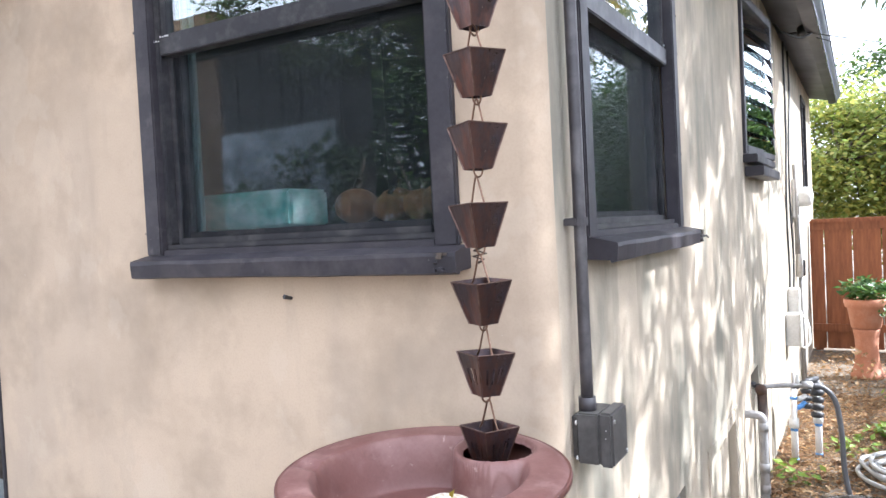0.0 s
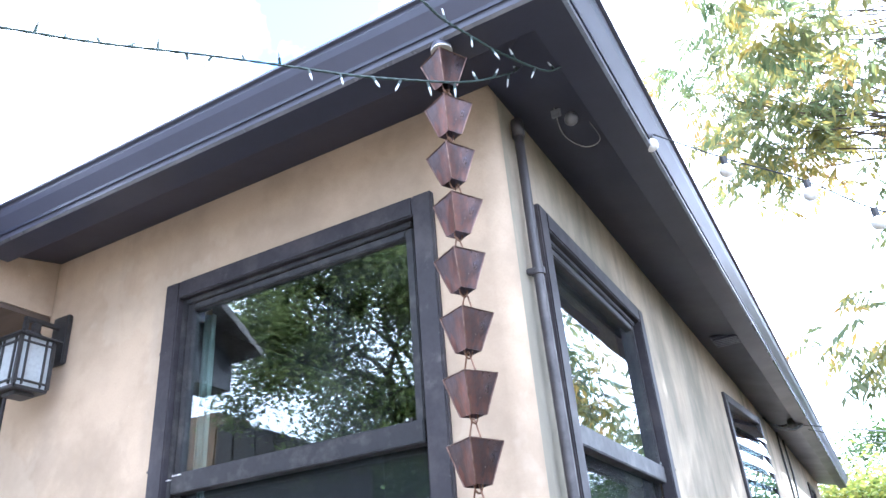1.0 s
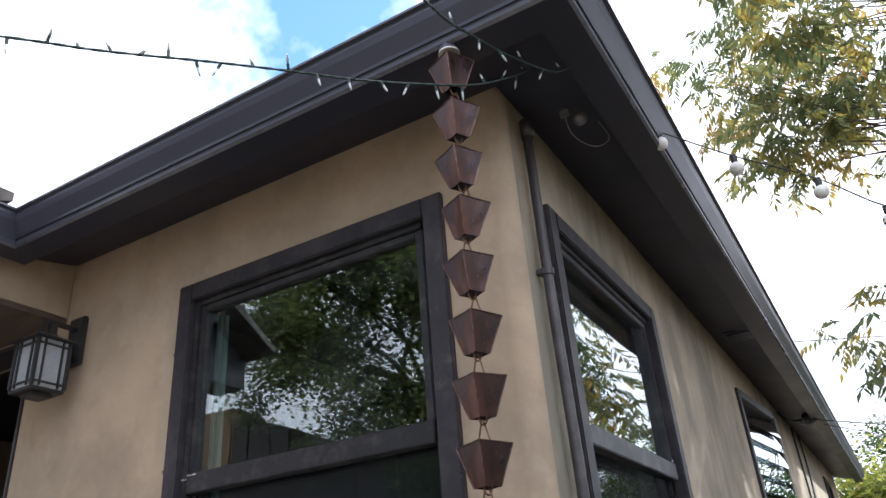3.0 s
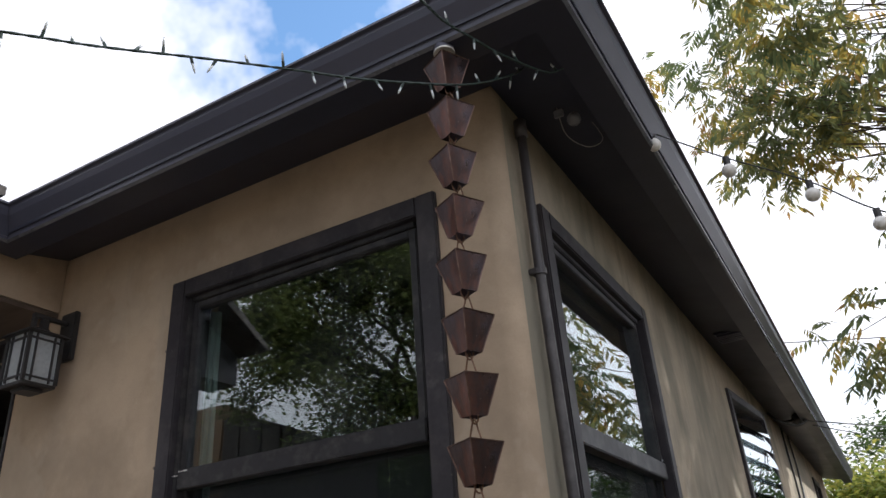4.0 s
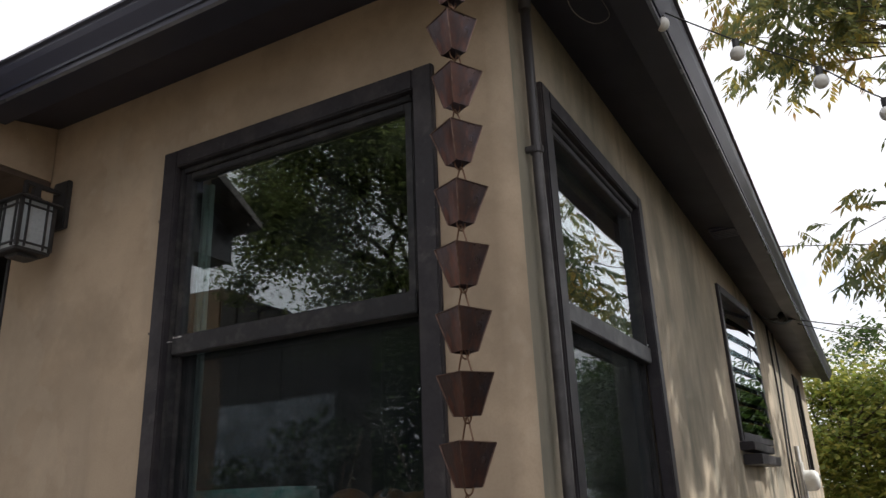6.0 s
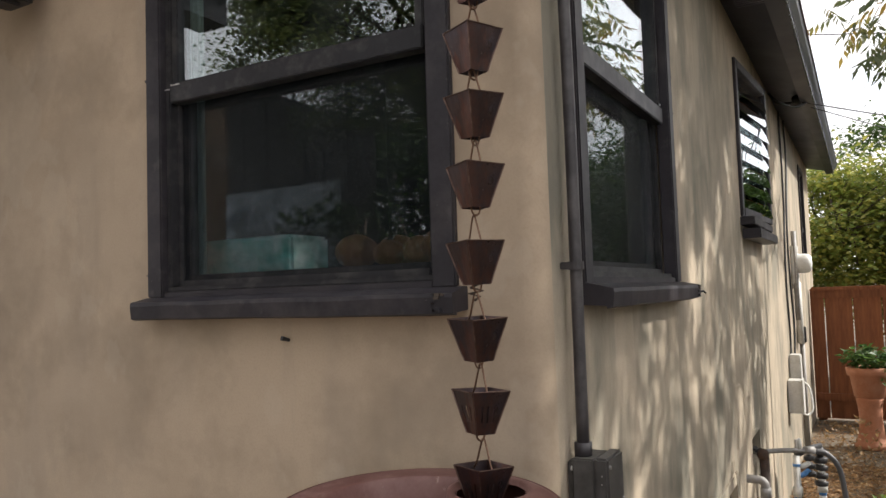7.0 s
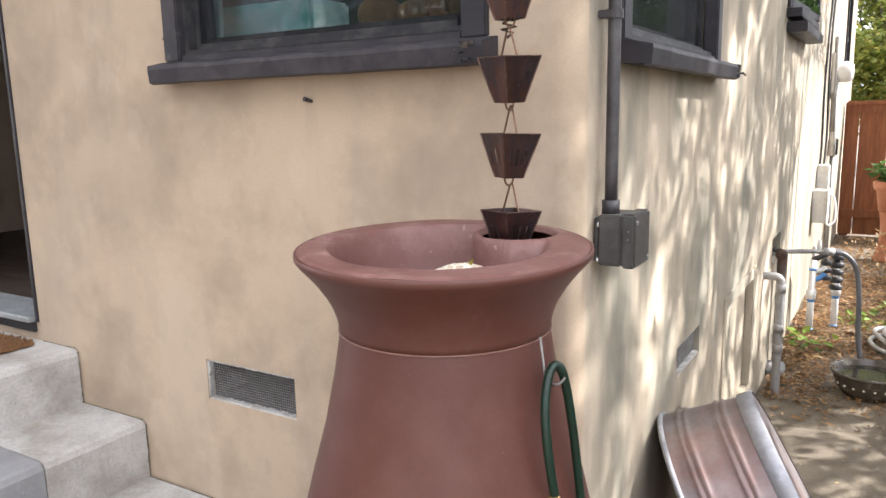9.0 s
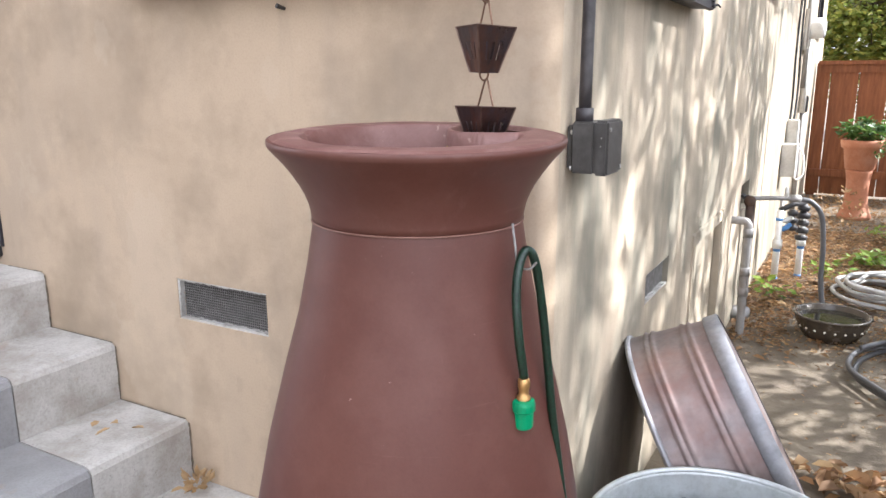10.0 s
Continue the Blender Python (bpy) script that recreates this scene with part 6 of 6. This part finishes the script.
for x0_, x1_, h_ in ((-9.6, -6.12, 4.30), (-6.119, -5.83, 4.13), (-5.829, -5.47, 4.00), (-5.469, -5.18, 3.88), (-5.179, -4.88, 3.75), (-4.879, -4.6, 3.63), (-4.599, -4.3, 3.48)):
    part("wall", boxed(x0_, x1_, -5.6, -5.0, GROUND, h_, 0.02), TAN if x0_ < -9 else SHED, nb)
# Door added to give the pale patch mirrored in the lower front pane.
door_ = part("door", boxed(-6.1, -4.36, -4.99, -4.95, GROUND, 2.80, 0.01), PALE, nb, "added pale blue-grey door with dappled shade in its colour")
for k in range(5):
    part("panel", boxed(-6.05, -4.41, -4.949, -4.935, 0.0 + 0.56 * k, 0.49 + 0.56 * k, 0.006), PALE, door_)
# Shrubs added out of direct view to mottle the door's reflection.
SHRUB = foliage("yard_shrub_leaves", [(0.03, 0.055, 0.02), (0.05, 0.08, 0.03), (0.07, 0.10, 0.035)])
rsb = random.Random(31)
for sx_, sw_, sh_ in ((-6.3, 0.5, 2.75), (-5.6, 0.45, 2.45), (-5.1, 0.4, 2.3), (-4.6, 0.45, 2.5), (-3.9, 0.7, 2.95), (-2.6, 0.9, 2.9)):
    sb = thing("shrub", "added dark green shrub breaking up the shed door's reflection", "shrub", "yard shrubs", at=(sx_, -4.2, GROUND))
    bm = bmesh.new()
    for k in range(5):
        a_ = rsb.uniform(0, 6.28)
        tube(bm, curve_points([(0, 0, -0.05), (0.1 * math.cos(a_), 0.1 * math.sin(a_), sh_ * 0.4), (sw_ * 0.6 * math.cos(a_), 0.3 * math.sin(a_), sh_ * 0.8)], 4), [0.025 - 0.002 * j for j in range(9)], 6)
    part("stem", bm, BARK, sb, smooth=True)
    bm = bmesh.new()
    for k in range(9):
        leaf_blades(bm, rsb, 130, (rsb.uniform(-sw_, sw_) * 0.8, rsb.uniform(-0.25, 0.25), sh_ * rsb.uniform(0.2, 0.95)), (0.24, 0.2, 0.24), 0.09, 0.5, 0.5)
    part("foliage", bm, SHRUB, sb)

# ---- litter and weeds ----
LITTER = foliage("dry_leaf_litter", [(0.30, 0.155, 0.070), (0.42, 0.26, 0.12), (0.18, 0.092, 0.044), (0.52, 0.37, 0.20), (0.11, 0.062, 0.035), (0.36, 0.225, 0.12)], 0.8)
rl = random.Random(9)
verts, faces = [], []


def flat_leaf(x, y, s, z=None, curl=0.12):
    """A dry leaf lying on the soil: a folded blade, bent along its midrib."""
    a = rl.uniform(0, 6.28)
    al, sd = Vector((math.cos(a), math.sin(a), rl.uniform(-0.25, 0.35))).normalized(), Vector((-math.sin(a), math.cos(a), rl.uniform(-0.4, 0.4))).normalized()
    up = Vector((0, 0, s * curl))
    p = Vector((x, y, (GROUND if z is None else z) + rl.uniform(0.006, 0.03)))
    b = len(verts)
    wd = rl.uniform(0.16, 0.27)
    verts.extend([p, p + al * s * 0.3 + sd * s * wd + up, p + al * s * 0.72 + sd * s * wd * 0.7 + up, p + al * s, p + al * s * 0.72 - sd * s * wd * 0.7 + up, p + al * s * 0.3 - sd * s * wd + up, p + al * s * 0.33, p + al * s * 0.7])
    faces.extend([(b, b + 1, b + 6), (b + 1, b + 2, b + 7, b + 6), (b + 2, b + 3, b + 7), (b + 3, b + 4, b + 7), (b + 4, b + 5, b + 6, b + 7), (b + 5, b, b + 6)])


for _ in range(52000):
    x, y = (rl.uniform(0.03, 3.0), rl.uniform(2.3, 8.2)) if rl.random() < 0.55 else (0.03 + 1.3 * rl.random() ** 1.3, rl.uniform(2.55, 6.0))
    thick = noise.noise((x * 0.9, y * 0.6, 4)) + 0.5 * noise.noise((x * 3.1, y * 3.1, 9)) + min(0.5, 0.55 * (y - 2.75)) + (0.3 if x < 0.30 and y > 2.5 else 0)
    if rl.random() < 0.40 + thick:
        flat_leaf(x, y, rl.uniform(0.010, 0.032) if rl.random() < 0.93 else rl.uniform(0.035, 0.065))
for _ in range(420):
    flat_leaf(rl.uniform(0.05, 1.6), rl.uniform(0.9, 2.7), rl.uniform(0.006, 0.02))
for _ in range(26):
    flat_leaf(rl.uniform(0.35, 1.3), rl.uniform(1.3, 2.6), rl.uniform(0.03, 0.055))
for _ in range(64):
    flat_leaf(rl.gauss(0.66, 0.11), rl.gauss(1.20, 0.09), rl.uniform(0.05, 0.11), curl=0.2)
me = bpy.data.meshes.new("leaf_litter")
me.from_pydata([tuple(v) for v in verts], [], faces)
me.materials.append(LITTER)
tagged(new("leaf_litter", me), "dry brown fallen leaves scattered on the soil", "leaf litter", kind="stuff")
WEED = foliage("weed_leaves", [(0.16, 0.26, 0.03), (0.24, 0.32, 0.04), (0.10, 0.20, 0.025)])
bm = bmesh.new()
for cx_, cy_, n, sz in ((0.75, 4.75, 160, 0.07), (0.45, 4.3, 60, 0.06), (1.2, 5.2, 120, 0.07), (0.18, 3.55, 40, 0.06), (1.1, 3.75, 60, 0.05), (0.85, 5.9, 90, 0.06)):
    leaf_blades(bm, rl, n, (cx_, cy_, GROUND + 0.05), (0.20, 0.20, 0.055), sz, 0.5, 0.3)
tagged(part("weeds", bm, WEED), "low bright green weeds on the soil", "weeds", kind="stuff")
DRY = foliage("dry_twigs", [(0.25, 0.14, 0.06), (0.34, 0.22, 0.10)])
bm = bmesh.new()
leaf_blades(bm, rl, 110, (0.42, 6.3, 0.08), (0.26, 0.45, 0.20), 0.05, 0.9, 0.6)
tagged(part("dry_shrub", bm, DRY), "dry brown shrub remains near the fence", "shrub")
# leaves on the steps
for x, y, z in ((-1.28, -0.16, 0.270), (-1.24, -0.19, 0.270), (-1.31, -0.20, 0.270), (-1.20, -0.15, 0.270), (-1.085, -0.05, 0.085), (-1.05, -0.06, 0.085), (-1.07, -0.09, 0.085), (-1.03, -0.04, 0.085)):
    verts, faces = [], []
    flat_leaf(x, y, 0.045, z - 0.012)
    me = bpy.data.meshes.new("leaf")
    me.from_pydata([tuple(v) for v in verts], [], faces)
    me.materials.append(LITTER)
    tagged(new("leaf", me), "dry brown leaf lying on a concrete step", "leaf", "leaves on the steps")

rp = random.Random(44)
for k in range(30):
    a, r_ = rp.uniform(0, 6.28), rp.uniform(0.0, 0.036)
    c_ = Vector((-1.045 + r_ * math.cos(a), -0.065 + r_ * math.sin(a), 0.088 + rp.uniform(0, 0.025)))
    up_ = Vector((math.cos(a) * rp.uniform(0.2, 1), math.sin(a) * rp.uniform(0.2, 1), rp.uniform(0.1, 0.9))).normalized()
    sd_ = up_.cross(Vector((rp.uniform(-1, 1), rp.uniform(-1, 1), 0.3))).normalized()
    s_ = rp.uniform(0.025, 0.045)
    me = bpy.data.meshes.new("leaf")
    me.from_pydata([tuple(c_), tuple(c_ + up_ * s_ * 0.5 + sd_ * s_ * 0.3), tuple(c_ + up_ * s_), tuple(c_ + up_ * s_ * 0.5 - sd_ * s_ * 0.3), tuple(c_ + up_ * s_ * 0.5 + up_.cross(sd_) * s_ * 0.15)], [], [(0, 1, 4), (1, 2, 4), (2, 3, 4), (3, 0, 4)])
    me.materials.append(LITTER)
    tagged(new("leaf", me), "curled dry brown leaf in a pile on a concrete step", "leaf", "leaf pile on the step")

# ---- hedge along the side yard ----
HEDGEROW = foliage("hedgerow_leaves", [(0.04, 0.07, 0.02), (0.07, 0.11, 0.03), (0.10, 0.13, 0.035)])
hr = random.Random(77)
# Added beyond the view to block low sky; mirrored in the side window.
hd = thing("hedge", "added dark green hedge blocking low sky along the side yard", "hedge", at=(3.0, 0.5, GROUND))
bm = bmesh.new()
for k in range(18):
    yy = -3.0 + 0.58 * k
    tube(bm, curve_points([(0, yy, -0.05), (hr.uniform(-0.1, 0.1), yy + 0.05, 0.9), (hr.uniform(-0.2, 0.2), yy + hr.uniform(-0.2, 0.2), 1.9)], 4), [0.03 - 0.0025 * j for j in range(9)], 6)
part("stem", bm, BARK, hd, smooth=True)
bm = bmesh.new()
for k in range(190):
    leaf_blades(bm, hr, 140, (hr.uniform(-0.3, 0.3), hr.uniform(-3.2, 7.4), hr.uniform(0.25, 2.25)), (0.36, 0.42, 0.36), 0.10, 0.5, 0.3)
part("foliage", bm, HEDGEROW, hd)

# ---- string lights ----
def mini_lights(ctrl, label, seed):
    root = thing("string_lights", label, "string lights")
    rs = random.Random(seed)
    pts = curve_points(ctrl, 12)
    for s in (-1, 1):
        tw = [p + Vector((0.002 * math.cos(i * 1.3 + s * 1.57), 0.002 * math.sin(i * 1.3 + s * 1.57), 0.002 * math.sin(i * 1.3 + s * 1.57))) for i, p in enumerate(pts)]
        part("wire", tube(bmesh.new(), tw, 0.0022, 6), GREENWIRE, root, "dark green twisted wire", smooth=True)
    gap_ = 0.0
    for i in range(1, len(pts) - 2):
        gap_ += (pts[i] - pts[i - 1]).length
        if gap_ < 0.062:
            continue
        gap_ = rs.uniform(-0.015, 0.015)
        d = Vector((rs.uniform(-0.5, 0.5), rs.uniform(-0.5, 0.5), rs.choice((-1, -1, 0.8)))).normalized()
        sk = part("socket", tube(bmesh.new(), [pts[i], pts[i] + d * 0.015], 0.0032, 8), GREENWIRE, root)
        part("bulb", tube(bmesh.new(), [pts[i] + d * 0.015, pts[i] + d * 0.029, pts[i] + d * 0.036], [0.0027, 0.0025, 0.0006], 8), MINI, sk, "clear pointed mini bulb", smooth=True)


mini_lights([(-1.1, -1.5, 2.80), (-0.85, -1.25, 2.77), (-0.59, -1.0, 2.76), (-0.465, -0.86, 2.76), (-0.308, -0.72, 2.751), (-0.199, -0.58, 2.767), (-0.11, -0.5, 2.758), (-0.018, -0.42, 2.756), (0.075, -0.30, 2.789), (0.121, -0.14, 2.906), (0.13, -0.08, 2.965)], "clear mini string lights on dark green wire under the eave", 1)
mini_lights([(-0.02, -0.62, 2.99), (0.048, -0.47, 2.926), (0.07, -0.40, 2.904), (0.103, -0.33, 2.89), (0.141, -0.25, 2.878), (0.201, -0.12, 2.888), (0.235, -0.05, 2.94)], "clear mini string lights hung over the gutter corner", 2)
gl = thing("globe_lights", "white globe string lights hung from the gutter", "string lights")
pts = [Vector(p) for p in curve_points([(0.322, 0.44, 2.985), (0.50, 0.51, 2.862), (0.69, 0.62, 2.766), (0.83, 0.68, 2.652), (1.02, 0.76, 2.56), (1.5, 1.1, 2.42), (2.4, 2.2, 2.45), (3.6, 4.0, 2.9), (4.55, 5.5, 3.5)], 6)]
part("wire", tube(bmesh.new(), pts, 0.0022, 6), DARKWIRE, gl, smooth=True)
for i in (0, 6, 12, 18, 24, 27, 30, 32, 34, 36, 37, 38, 39, 40, 41, 42, 43, 44, 45, 46):
    sk = part("socket", tube(bmesh.new(), [pts[i], pts[i] - Vector((0, 0, 0.03))], 0.010, 10), BLACK, gl)
    part("bulb", ball(bmesh.new(), pts[i] - Vector((0, 0, 0.045)), 0.021), WHITEBULB, sk, "white round bulb", smooth=True)
# clip and bulb left under the soffit
cl = thing("soffit_light", "spare globe bulb, clip and thin wire under the soffit", "light")
part("bulb", ball(bmesh.new(), (0.165, 0.18, 2.945), 0.020), SHADED_BULB, cl, smooth=True)
part("clip", boxed(0.118, 0.145, 0.15, 0.16, 2.95, 2.975, 0.002), SHADED_BULB, cl)
part("wire", tube(bmesh.new(), curve_points([(0.13, 0.15, 2.98), (0.125, 0.22, 2.93), (0.16, 0.30, 2.92), (0.20, 0.33, 2.95), (0.19, 0.26, 2.985)], 6), 0.0015, 6), WIRE, cl, smooth=True)

# ---- things behind the front window ----
table = thing("window_table", "dark wooden table behind the window", "table")
part("tabletop", boxed(-1.60, -0.25, 0.17, 0.75, 1.565, 1.60, 0.004), PORCHWOOD, table)
for tx in (-1.55, -0.30):
    for ty in (0.22, 0.68):
        part("leg", boxed(tx - 0.03, tx + 0.03, ty - 0.03, ty + 0.03, 0.684, 1.564, 0.004), PORCHWOOD, table)
PUMPKIN = surface("pumpkin_skin", (0.46, 0.19, 0.075), (0.38, 0.145, 0.055), 10, 0.5, 0.1, 60)
for x, y, r in ((-0.665, 0.27, 0.062), (-0.575, 0.34, 0.060), (-0.535, 0.24, 0.046), (-0.455, 0.27, 0.052), (-0.375, 0.26, 0.062)):
    pk = thing("pumpkin", "orange pumpkin on the table behind the window", "pumpkin", "pumpkins", at=(x, y, 1.601))
    bm = bmesh.new()
    bmesh.ops.create_uvsphere(bm, u_segments=40, v_segments=16, radius=r)
    for v in bm.verts:
        a = math.atan2(v.co.y, v.co.x)
        k = 1 - 0.06 * abs(math.sin(a * 5))
        v.co = Vector((v.co.x * k, v.co.y * k, v.co.z * 0.8 + r * 0.8))
    part("body", bm, PUMPKIN, pk, smooth=True)
    part("stalk", tube(bmesh.new(), [(0, 0, r * 1.5), (0.005, 0, r * 1.8), (0.015, 0, r * 2.0)], [0.010, 0.007, 0.008], 8), BARK, pk)
# Print whitened and mottled, partly for the sky reflected over the box.
TEAL = surface("teal_print_reflection", (0.16, 0.62, 0.56), (0.92, 0.96, 0.96), 13, 0.5, 0.05, 60)
tagged(part("storage_box", boxed(-1.25, -0.88, 0.24, 0.42, 1.601, 1.715, 0.01), TEAL), "teal and white storage box behind the window", "box")
